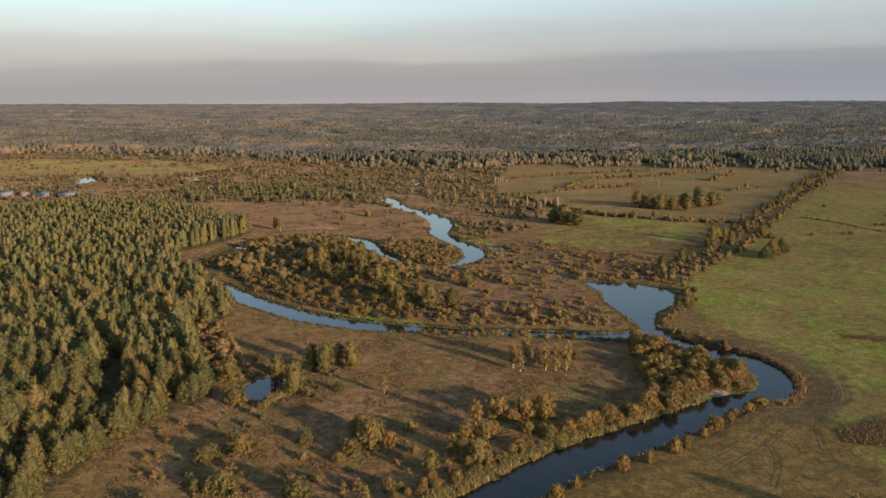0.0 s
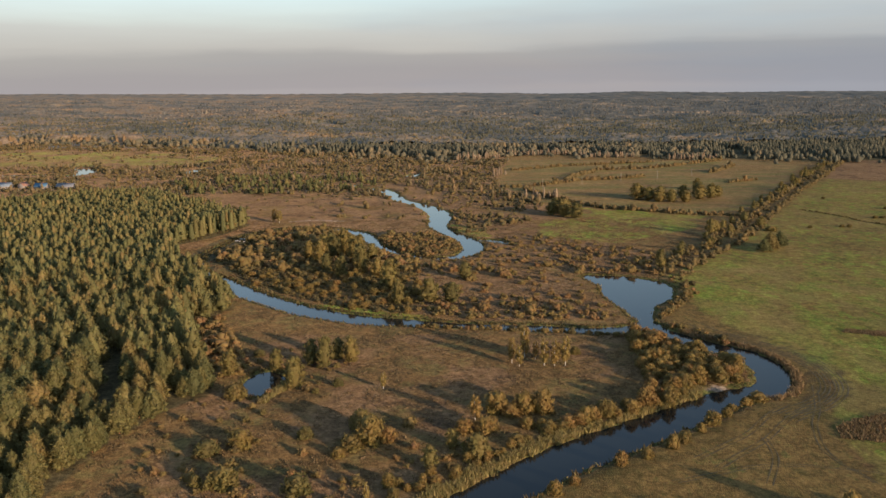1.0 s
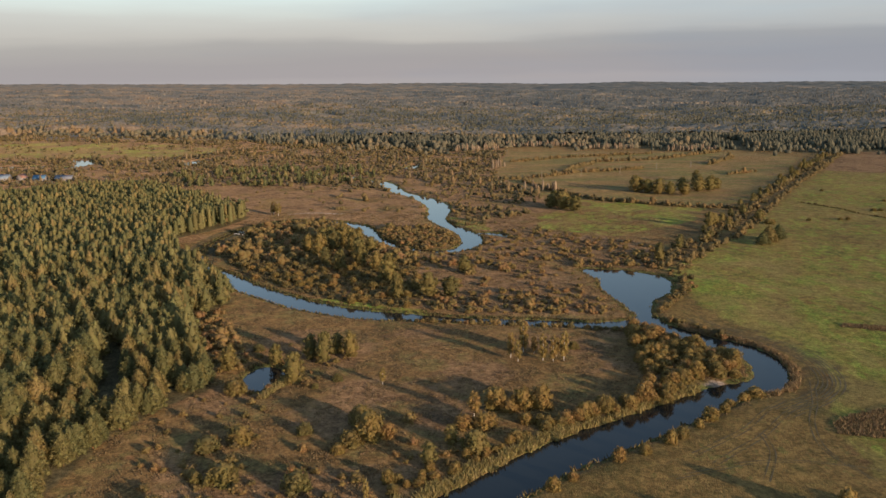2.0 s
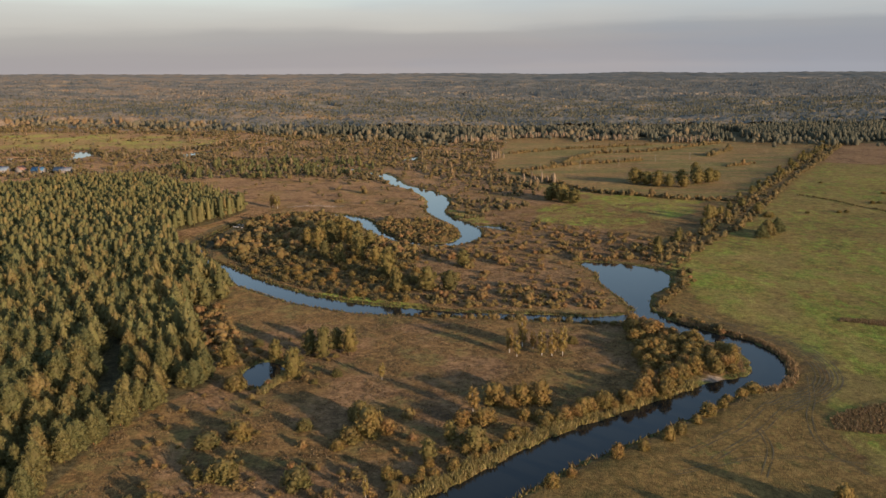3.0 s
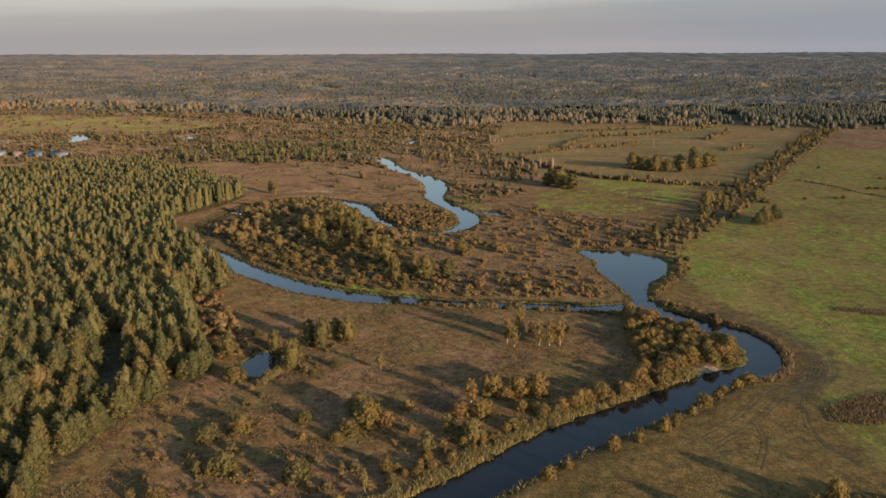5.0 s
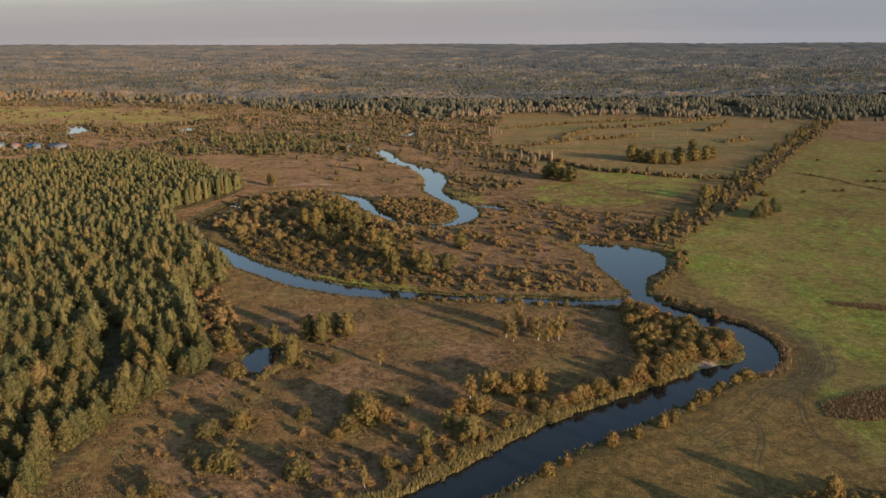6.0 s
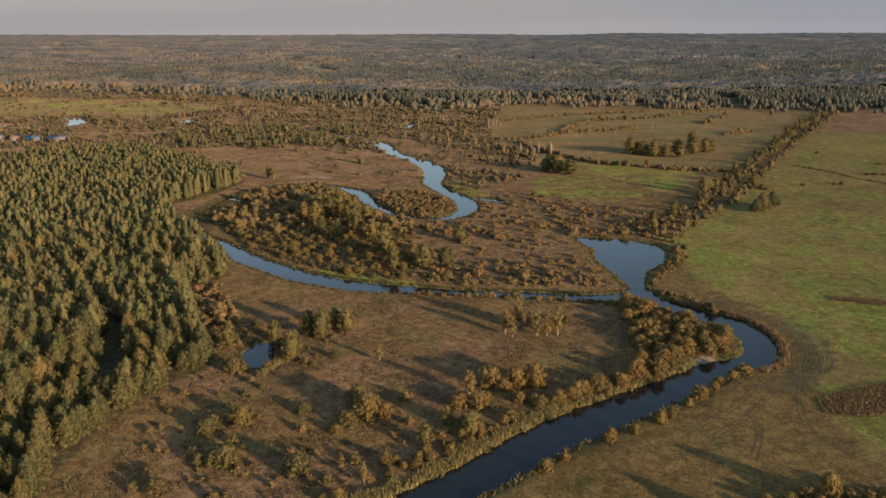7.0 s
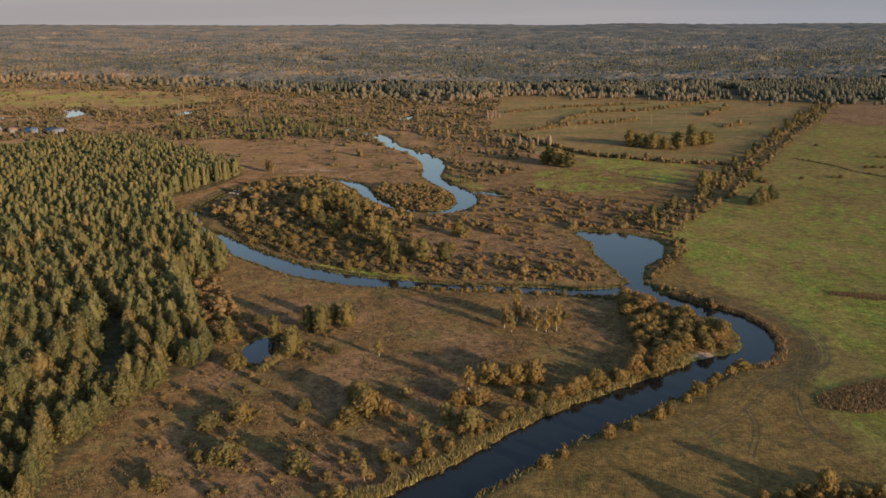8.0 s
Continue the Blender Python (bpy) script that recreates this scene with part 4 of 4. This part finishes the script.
# willow belt along the west bank of the river, thick on the spit
belt = [(-14, 192), (8, 206), (24, 219), (44, 235), (62, 248), (80, 262)]
bx, by = along(belt, 1.6, 4.4, 71, 0.8)
sx, sy = scatter(SPIT, 4.0, 72, wet=0.8)
for x, y in zip(np.concatenate([bx, sx]), np.concatenate([by, sy])):
    if math.hypot(x - 94, y - 266) < 6:
        continue  # a small beach
    back = float(shore(np.array([x]), np.array([y]))[0])
    if back < (4.6 if x < 36 else 2.2 if x < 66 else 0.8):
        continue
    grown = 0.55 + 0.45 * min(1.0, max(0.0, (x - 5) / 40))
    plant("willow_bush", x, y, grown * chance.uniform(0.75, 1.4), chance.uniform(0.9, 1.3) * (1.05 if x > 70 else 1.1 if x > 40 else 1.0), "willows of the west bank")

# dense bushes of the island, the nearest of them single things
ix, iy = scatter(ISLAND, 6.0, 73, lambda x, y, r: (r.uniform(size=x.shape) < 0.72), wet=1.5)
order = np.argsort(iy)
for k in order[:110]:
    plant("willow_bush", ix[k], iy[k], chance.uniform(0.6, 1.25), chance.uniform(0.7, 1.05), "bushes of the river island")


def thicket(name, places, low, high, seed, label, tint=(0.0, 1.0), count=95, flat=(0.5, 0.8), size=0.39, lobes=4, leaf=M_BUSHES):
    r = np.random.RandomState(seed)
    n = len(places[0])
    w = r.uniform(low, high, n) * np.where(r.uniform(size=n) < 0.12, 1.5, 1)
    return wood(name, places, w * 2 * r.uniform(*flat, n) * 0.85, w, lambda q, h, b: dome_lobes(q, h, b, lobes), "ball", count, size, size * 0.42, leaf, r.uniform(*tint, n), seed, label, "bushes", sides=6, rings=3, fill=0.80, ragged=0.5)


thicket("island_thicket", (ix[order[110:]], iy[order[110:]]), 1.7, 3.4, 74, "dense ochre and brown willow bushes on the island", (0.35, 1.0), flat=(0.6, 0.95))
# low scrub whose dark tint also stands for shade between the bushes
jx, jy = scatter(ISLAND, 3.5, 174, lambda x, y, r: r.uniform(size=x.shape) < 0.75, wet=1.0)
thicket("island_undergrowth", (jx, jy), 0.9, 1.8, 175, "low scrub between the bushes of the island, tinted dark for shade", (0.0, 0.22), count=50, flat=(0.3, 0.5), lobes=3)
ex, ey = scatter(EAST_ISLAND, 4.6, 75, lambda x, y, r: (r.uniform(size=x.shape) < 0.25 + 0.7 * np.clip((385 - y) / 25, 0, 1)), wet=1.0)
nx_, ny_ = scatter(NORTH_MARSH, 5.0, 76, lambda x, y, r: r.uniform(size=x.shape) < 0.42)
px_, py_ = scatter(PENINSULA, 3.4, 156, lambda x, y, r: r.uniform(size=x.shape) < 0.8, wet=1.0)
thicket("marsh_thicket", tuple(np.concatenate(c) for c in ((ex, nx_, px_), (ey, ny_, py_))), 1.0, 2.4, 77, "brown willow scrub on the marshy river island", (0.3, 1.0), flat=(0.35, 0.7))
# scrub along the south bank of the channel, the loop, and the pond's edges
c1 = along([(-14, 343), (11, 339.5), (40, 336), (62, 331.5), (80, 326)], 2.0, 1.6, 78, 0.4)
c2 = along([(100, 352), (108, 374), (122, 392), (128, 412), (126, 434)], 2.2, 4.0, 79, 0.5)
c3 = along([(-40, 548), (-30, 526), (-10, 515), (8, 514), (14, 530), (4, 560)], 3.0, 7.0, 80)
c4 = along([(76, 452), (100, 450), (122, 440)], 3.0, 3.0, 81, 0.5)
c5 = along([(119, 314.5), (115, 320), (106, 331), (99, 343)], 1.5, 2.0, 82, 0.2)
c7 = along([(-146, 560), (-132, 578), (-116, 592), (-98, 600), (-80, 592), (-68, 574)], 2.2, 4.0, 83, 0.6)
lines = [c1, c2, c3, c4, c5, c7]
thicket("bank_scrub", tuple(np.concatenate([c[i] for c in lines]) for i in (0, 1)), 0.9, 2.0, 84, "low brown scrub along the water's edge")

low_scrub = [scatter([(-78, 178), (-40, 180), (-46, 225), (-62, 262), (-80, 258), (-88, 236)], 4.4, 151, lambda x, y, r: r.uniform(size=x.shape) < 0.34), scatter([(-112, 352), (-97, 308), (-81, 278), (-66, 288), (-84, 320), (-98, 356)], 4.2, 152, lambda x, y, r: r.uniform(size=x.shape) < 0.6),
             scatter([(-46, 178), (-4, 192), (6, 216), (-8, 238), (-40, 216)], 4.6, 153, lambda x, y, r: r.uniform(size=x.shape) < 0.34), scatter([(-70, 262), (-44, 264), (-32, 300), (-60, 312), (-78, 290)], 4.4, 154, lambda x, y, r: r.uniform(size=x.shape) < 0.4)]
dx, dy = scatter([(-112, 352), (-99, 308), (-84, 276), (-72, 284), (-84, 322), (-98, 356)], 4.4, 157, lambda x, y, r: r.uniform(size=x.shape) < 0.7)
thicket("forest_edge_scrub", (dx, dy), 1.2, 2.6, 158, "reddish-brown bushes before the pine forest", (0.7, 1.0), flat=(0.55, 0.9))
thicket("meadow_scrub", tuple(np.concatenate([c[i] for c in low_scrub]) for i in (0, 1)), 0.6, 1.7, 155, "low brown and reddish scrub in the dry meadow", (0.1, 1.0))

# hedge along the straight ditch between the fields
ditch = [(128, 440), (146, 474), (200, 550), (338, 792), (460, 990), (560, 1155)]
h1 = along([(x - 6, y + 4) for x, y in ditch], 3.2, 6.0, 85)
h2 = along([(x + 6, y - 3) for x, y in ditch], 4.5, 3.0, 86)
thicket("ditch_hedge", tuple(np.concatenate([c[i] for c in (h1, h2)]) for i in (0, 1)), 1.3, 2.8, 87, "overgrown hedge of brown bushes along a straight ditch", (0.3, 0.8), flat=(0.55, 1.0), leaf=M_SCRUB)
hx, hy = along([(x - 8, y + 6) for x, y in ditch], 17, 6.0, 88)
for x, y in zip(hx, hy):
    plant("alder_tree", x, y, chance.uniform(0.6, 1.0), chance.uniform(0.65, 0.9), "trees of the ditch hedge", "olive broadleaf tree in a hedge along the ditch")

# bushes and small trees strewn over the far floodplain, and rows of scrub between the far fields
plain_poly = [(-700, 830), (-330, 790), (-215, 735), (-160, 690), (-120, 650), (-60, 640), (20, 580), (60, 590), (90, 720), (60, 880), (95, 1190), (14, 1225), (-292, 1395), (-492, 1470), (-900, 1560)]


def patchy(x, y, r):
    open_ground = np.minimum(from_polygon(MEADOW, x, y), from_polygon(FIELD_LEFT, x, y)) < 0
    p = 0.50 + 0.50 * waves(x, y, 120, 91) + 0.40 * waves(x, y, 40, 92)
    p = np.where(open_ground, p * 0.12, p)
    return (r.uniform(size=x.shape) < p) & (x > -0.62 * y - 20)


vx, vy = scatter(plain_poly, 6.2, 93, patchy, wet=2)
thicket("floodplain_scrub", (vx, vy), 1.0, 2.7, 94, "brown and olive bushes strewn over the floodplain", (0.15, 0.78), count=18, flat=(0.45, 0.95), size=0.5, lobes=2, leaf=M_SCRUB)
fb = np.random.RandomState(180).uniform(size=len(vx))
sel = (fb < 0.07) & (vy > 720)
wood("floodplain_birches", (vx[sel] + 3, vy[sel] + 2), 4 + 70 * fb[sel], 1.4 + 14 * fb[sel], single_lobe, "oval", 40, 0.9, 0.35, M_WOOD_FRONT, 0.4 + 8 * fb[sel], 181, "small golden birches strewn over the floodplain", "trees", sides=5, rings=3)
gx_, gy_ = scatter([(-250, 800), (-160, 800), (-60, 850), (-90, 950), (-220, 960), (-300, 900)], 7.5, 95, lambda x, y, r: r.uniform(size=x.shape) < 0.30 + 0.3 * waves(x, y, 60, 99), wet=2)
rr = np.random.RandomState(96)
wood("young_pine_wood", (gx_, gy_), rr.uniform(4, 11, len(gx_)), rr.uniform(2.0, 3.6, len(gx_)), knotty_pine, "pine", 50, 0.8, 0.3, M_PINES, np.clip(rr.normal(0.2, 0.3, len(gx_)), 0, 1), 97, "scattered young pines and birches on the floodplain", "trees", sides=6, rings=3)
rows_far = [[(66, 852), (110, 875), (150, 915), (236, 952)], [(139, 926), (199, 1037), (269, 1057)], [(269, 1057), (340, 1120), (406, 1182)], [(85, 838), (100, 780), (135, 700), (193, 665), (255, 648)], [(313, 889), (354, 917)], [(330, 1000), (391, 1092)], [(90, 1040), (170, 1100), (300, 1150)]]
hr = [along(l, 2.4, 2.4, 100 + i) for i, l in enumerate(rows_far)]
thicket("field_hedgerows", tuple(np.concatenate([c[i] for c in hr]) for i in (0, 1)), 1.3, 3.0, 110, "rows of brown scrub between the far fields", (0.45, 0.95), count=18, flat=(0.6, 1.2), size=0.5, lobes=4, leaf=M_SCRUB)
br = [along(l, 4.0, 4.0, 120 + i) for i, l in enumerate([[(100, 1275), (200, 1280)], [(205, 1235), (290, 1225)], [(330, 1190), (400, 1185)], [(20, 1195), (90, 1230)], [(80, 770), (110, 757)], [(60, 960), (75, 985)]])]
bxx, byy = (np.concatenate([c[i] for c in br]) for i in (0, 1))
wood("birch_rows", (bxx, byy), rr.uniform(6, 12, len(bxx)), rr.uniform(1.4, 2.4, len(bxx)), single_lobe, "oval", 40, 0.9, 0.35, M_HAZY_WOODS, rr.uniform(0.8, 1.0, len(bxx)), 98, "rows of orange birches before the far forest", "trees", sides=5, rings=3)

ux, uy = scatter([(62, 150), (84, 166), (112, 164), (190, 172), (240, 150), (240, 110), (70, 110)], 5.0, 170, lambda x, y, r: r.uniform(size=x.shape) < 0.75)
thicket("south_copse", (ux, uy), 2.2, 3.8, 171, "copse of brown willows at the field's south edge", (0.1, 0.9), flat=(0.6, 0.95))

k1 = along([(303, 685), (316, 660), (325, 625), (337, 598), (352, 560)], 2.6, 0.8, 172)
thicket("pasture_ditch_scrub", k1, 0.5, 1.1, 173, "line of dry weeds along a shallow pasture ditch", (0.0, 0.6), count=40, lobes=4)

# single dark bushes in the pasture
for k, (x, y, s) in enumerate([(355, 754, 0.9), (378, 687, 1.1), (384, 686, 0.9), (342, 636, 1.0), (348, 637, 1.1), (354, 635, 0.9), (297, 597, 1.0), (303, 598, 1.0), (271, 592, 0.9), (238, 581, 2.0)]):
    plant("olive_bush", x, y, s, 0.75, "bushes in the pasture", "small dark bush standing in green pasture")

# ---------------------------------------------------------------- reeds, tussocks
M_DRY = foliage("dry_reed", [(0.0, (0.13, 0.090, 0.046)), (0.5, (0.20, 0.138, 0.070)), (1.0, (0.26, 0.180, 0.092))], True, 0.3)


def blades(name, x, y, tall, wide, seed, label, category, tint=(0, 1), n=3, material=None):
    """Leaning tapered blades in small bunches."""
    r = np.random.RandomState(seed)
    x, y, tall = np.repeat(x, n), np.repeat(y, n), np.repeat(tall, n)
    z = relief(x, y)
    m = len(x)
    x, y = x + r.normal(size=m) * wide * 0.8, y + r.normal(size=m) * wide * 0.8
    a = r.uniform(0, 6.28, m)
    w = wide * r.uniform(0.5, 1.0, m)
    h = tall * r.uniform(0.6, 1.2, m)
    lx, ly = r.normal(size=m) * 0.35 * h, r.normal(size=m) * 0.35 * h
    ax, ay = np.cos(a) * w, np.sin(a) * w
    v = np.stack([np.stack([x - ax, y - ay, z - 0.05], 1), np.stack([x + ax, y + ay, z - 0.05], 1), np.stack([x + lx, y + ly, z + h], 1)], 1).reshape(-1, 3)
    me = mesh_of(name, v, np.arange(m * 3).reshape(-1, 3), material or M_REED)
    me.attributes.new("tint", "FLOAT", "POINT").data.foreach_set("value", np.repeat(r.uniform(*tint, m), 3).astype(np.float32))
    return tagged(new(name, me), label, category, kind="stuff")


r0 = np.random.RandomState(130)
qx, qy = r0.uniform(-170, 160, 260000), r0.uniform(165, 640, 260000)
qd = shore(qx, qy)
ok = (qd > 0.1) & (qd < 2.0) & (np.hypot(qx - 94, qy - 266) > 8)
blades("reeds", qx[ok], qy[ok], r0.uniform(0.5, 1.3, ok.sum()) * np.where(qx[ok] > 98, 0.45, 1.0), 0.36, 131, "brown and olive reeds along the river banks", "reeds", (0.15, 0.8), 2)
ok = (qd > 3) & (from_polygon(FOREST, qx, qy) > 2) & (from_polygon(GREEN_RIGHT, qx, qy) > 2) & (from_polygon(STUBBLE_BEND, qx, qy) > 0) & (waves(qx, qy, 22, 132) + waves(qx, qy, 7, 133) > 0.25)
blades("grass_tussocks", qx[ok], qy[ok], r0.uniform(0.2, 0.55, ok.sum()), 0.32, 134, "tufts of dry brown grass over the meadow", "grass", (0.0, 0.9), 2, M_DRY)

for k, (poly, tall) in enumerate([(ROUGH, 0.9), (ROUGH_FAR, 0.8)]):
    wx, wy = scatter(poly, 0.55, 160 + k)
    blades("rough_grass", wx, wy, r0.uniform(0.7, 1.2, len(wx)) * tall, 0.34, 162 + k, "patch of tall brown reed left standing in the pasture", "reeds", (0.0, 1.0), 2, M_DRY)
ex_, ey_ = r0.uniform(-60, 100, 150000), r0.uniform(155, 275, 150000)
ed = shore(ex_, ey_)
ok = (ed > 0.0) & (ed < np.where(ex_ < 40, 5.2, 2.6) * (0.8 + 0.3 * waves(ex_, ey_, 14, 168))) & (ey_ > 0.72 * ex_ + 186) & (np.hypot(ex_ - 94, ey_ - 266) > 8)
blades("west_bank_reeds", ex_[ok], ey_[ok], r0.uniform(0.7, 1.9, ok.sum()), 0.30, 166, "yellow-green reeds fringing the west bank", "reeds", (0.75, 1.0), 3)
ex_, ey_ = r0.uniform(85, 150, 60000), r0.uniform(200, 400, 60000)
ed = shore(ex_, ey_)
ok = (ed > 0.3) & (ed < 3.2) & (from_line(smooth_line([(112, 262, 1), (126, 276, 1), (128, 296, 1), (122, 312, 1), (108, 330, 1)]), ex_, ey_) < 6)
blades("bank_grass", ex_[ok], ey_[ok], r0.uniform(0.6, 1.7, ok.sum()), 0.34, 165, "tall ochre grass on the outer river bank", "grass", (0.5, 1.0), 3, M_DRY)

# ---------------------------------------------------------------- buildings at the forest's far edge
def house(x, y, turn, length, width, wall_h, roof_h, wall_mat, roof_mat, label):
    root = new("farmhouse")
    root.matrix_world = pose(x, y, height_at(x, y) - 0.1, 0, 0, turn)
    l, w, o = length / 2, width / 2, 0.5
    v = [(-l, -w, 0), (l, -w, 0), (l, w, 0), (-l, w, 0), (-l, -w, wall_h), (l, -w, wall_h), (l, w, wall_h), (-l, w, wall_h), (-l, 0, wall_h + roof_h), (l, 0, wall_h + roof_h)]
    quads = [(0, 1, 5, 4), (2, 3, 7, 6)]
    tris = [(0, 4, 3), (3, 4, 7), (4, 8, 7), (1, 2, 5), (2, 6, 5), (5, 6, 9)]
    t = [q for a, b, c, d in quads for q in ((a, b, c), (a, c, d))] + tris
    part("wall", mesh_of("farmhouse_wall", v, t, wall_mat), root)
    slope = roof_h / w
    for side in (-1, 1):
        e = [(-l - o, side * (w + o), wall_h - o * slope), (l + o, side * (w + o), wall_h - o * slope), (l + o, 0, wall_h + roof_h + 0.05), (-l - o, 0, wall_h + roof_h + 0.05)]
        top = [(a, b, c + 0.2) for a, b, c in e]
        part("roof", mesh_of("farmhouse_roof", e + top, [(0, 1, 2, 3), (4, 5, 6, 7), (0, 1, 5, 4), (1, 2, 6, 5), (2, 3, 7, 6), (3, 0, 4, 7)], roof_mat), root)
    for k in (-1, 1):
        cx, h0 = k * l * 0.5, wall_h * 0.4
        win = [(cx - 0.6, -w - 0.04, h0), (cx + 0.6, -w - 0.04, h0), (cx + 0.6, -w - 0.04, h0 + 1.2), (cx - 0.6, -w - 0.04, h0 + 1.2)]
        frame_ = part("window", mesh_of("farmhouse_window", win + [(a, b + 0.08, c) for a, b, c in win], [(0, 1, 2, 3), (4, 7, 6, 5), (0, 4, 5, 1), (1, 5, 6, 2), (2, 6, 7, 3), (3, 7, 4, 0)], M_BOARD), root)
        glass = [(cx + a * 0.5, -w - 0.06, h0 + 0.6 + b * 0.5) for a, b in ((-1, -1), (1, -1), (1, 1), (-1, 1))]
        part("pane", mesh_of("farmhouse_pane", glass + [(a, b + 0.03, c) for a, b, c in glass], [(0, 1, 2, 3), (4, 7, 6, 5), (0, 4, 5, 1), (1, 5, 6, 2), (2, 6, 7, 3), (3, 7, 4, 0)], M_PANE), frame_, "dark glass pane")
    c = [(l * 0.3 + a * 0.35, b * 0.35, z) for z in (wall_h + roof_h * 0.6, wall_h + roof_h + 0.9) for a, b in ((-1, -1), (1, -1), (1, 1), (-1, 1))]
    part("chimney", mesh_of("farmhouse_chimney", c, [(0, 1, 5, 4), (1, 2, 6, 5), (2, 3, 7, 6), (3, 0, 4, 7), (4, 5, 6, 7)], M_BRICK), root)
    return tagged(root, label, "house", "houses beside the forest")


M_PANE = plain("dark_pane", (0.03, 0.035, 0.04), 0.15)
M_BRICK = plain("chimney_brick", (0.28, 0.14, 0.09), 0.9, 6.0)
M_WALL = plain("pale_plaster", (0.22, 0.20, 0.18), 0.85)
M_BOARD = plain("grey_boards", (0.20, 0.17, 0.14), 0.85, 5.0)
M_BLUE = plain("blue_metal_roof", (0.07, 0.16, 0.25), 0.7, 1.0)
M_SLATE = plain("grey_roof", (0.16, 0.17, 0.19), 0.7, 1.0)
M_PALE = plain("pale_blue_roof", (0.17, 0.21, 0.25), 0.85, 1.0)
M_RED = plain("brown_roof", (0.26, 0.14, 0.10), 0.8, 1.0)
house(-466, 866, 8, 16, 9, 3.2, 3.4, M_WALL, M_PALE, "farmhouse with pale blue roof beside the forest")
house(-448, 872, 80, 9, 7, 3.0, 3.2, M_WALL, M_RED, "small house with brown roof and white gable")
house(-424, 862, 4, 12, 8, 3.2, 3.0, M_WALL, M_BLUE, "house with bright blue metal roof")
house(-396, 858, -4, 18, 8, 3.2, 3.0, M_BOARD, M_SLATE, "long grey-roofed barn beside the forest")

# pale stones standing for unidentified white marks in the shallow bend by the forest
rs = np.random.RandomState(140)
M_STONE = plain("pale_stone", (0.55, 0.53, 0.50), 0.8, 1.5)
stone_meshes = []
for k in range(3):
    stone_meshes.append(mesh_of("stone", BALL_V * np.array([1.0, 0.8, 0.6]) * rs.uniform(0.75, 1.1, (len(BALL_V), 1)), BALL_T, M_STONE))
for k in range(14):
    s = new("stone", stone_meshes[k % 3])
    sx_, sy_ = -138 + rs.normal() * 4, 556 + rs.normal() * 6
    s.matrix_world = pose(sx_, sy_, height_at(sx_, sy_) + 0.1, 0, 0, rs.uniform(0, 360)) @ Matrix.Scale(rs.uniform(0.4, 0.9), 4)
    tagged(s, "pale stone standing in for an unidentified white mark", "stone", "stones in the river bend")

# wooden poles of a power line across the far fields
M_POLE = plain("weathered_pole", (0.30, 0.27, 0.23), 0.9, 3.0)
pole_mesh = mesh_of("post", *stem([(0, 0, -0.5), (0, 0, 9.0)], [0.16, 0.11], 8), M_POLE)
arm_mesh = mesh_of("crossarm", *joined([(np.array([(a * 0.9, b * 0.06, 8.3 + c * 0.07) for a in (-1, 1) for b in (-1, 1) for c in (-1, 1)]), np.array([(0, 1, 3), (0, 3, 2), (4, 6, 7), (4, 7, 5), (0, 4, 5), (0, 5, 1), (2, 3, 7), (2, 7, 6), (0, 2, 6), (0, 6, 4), (1, 5, 7), (1, 7, 3)]))]), M_POLE)
for x, y in [(106, 853), (152, 880), (200, 908), (248, 936), (296, 964)]:
    root = new("utility_pole")
    root.matrix_world = pose(x, y, height_at(x, y), 0, 0, 60)
    part("post", pole_mesh, root), part("crossarm", arm_mesh, root)
    tagged(root, "weathered wooden utility pole in the far field", "utility pole", "poles of the power line")
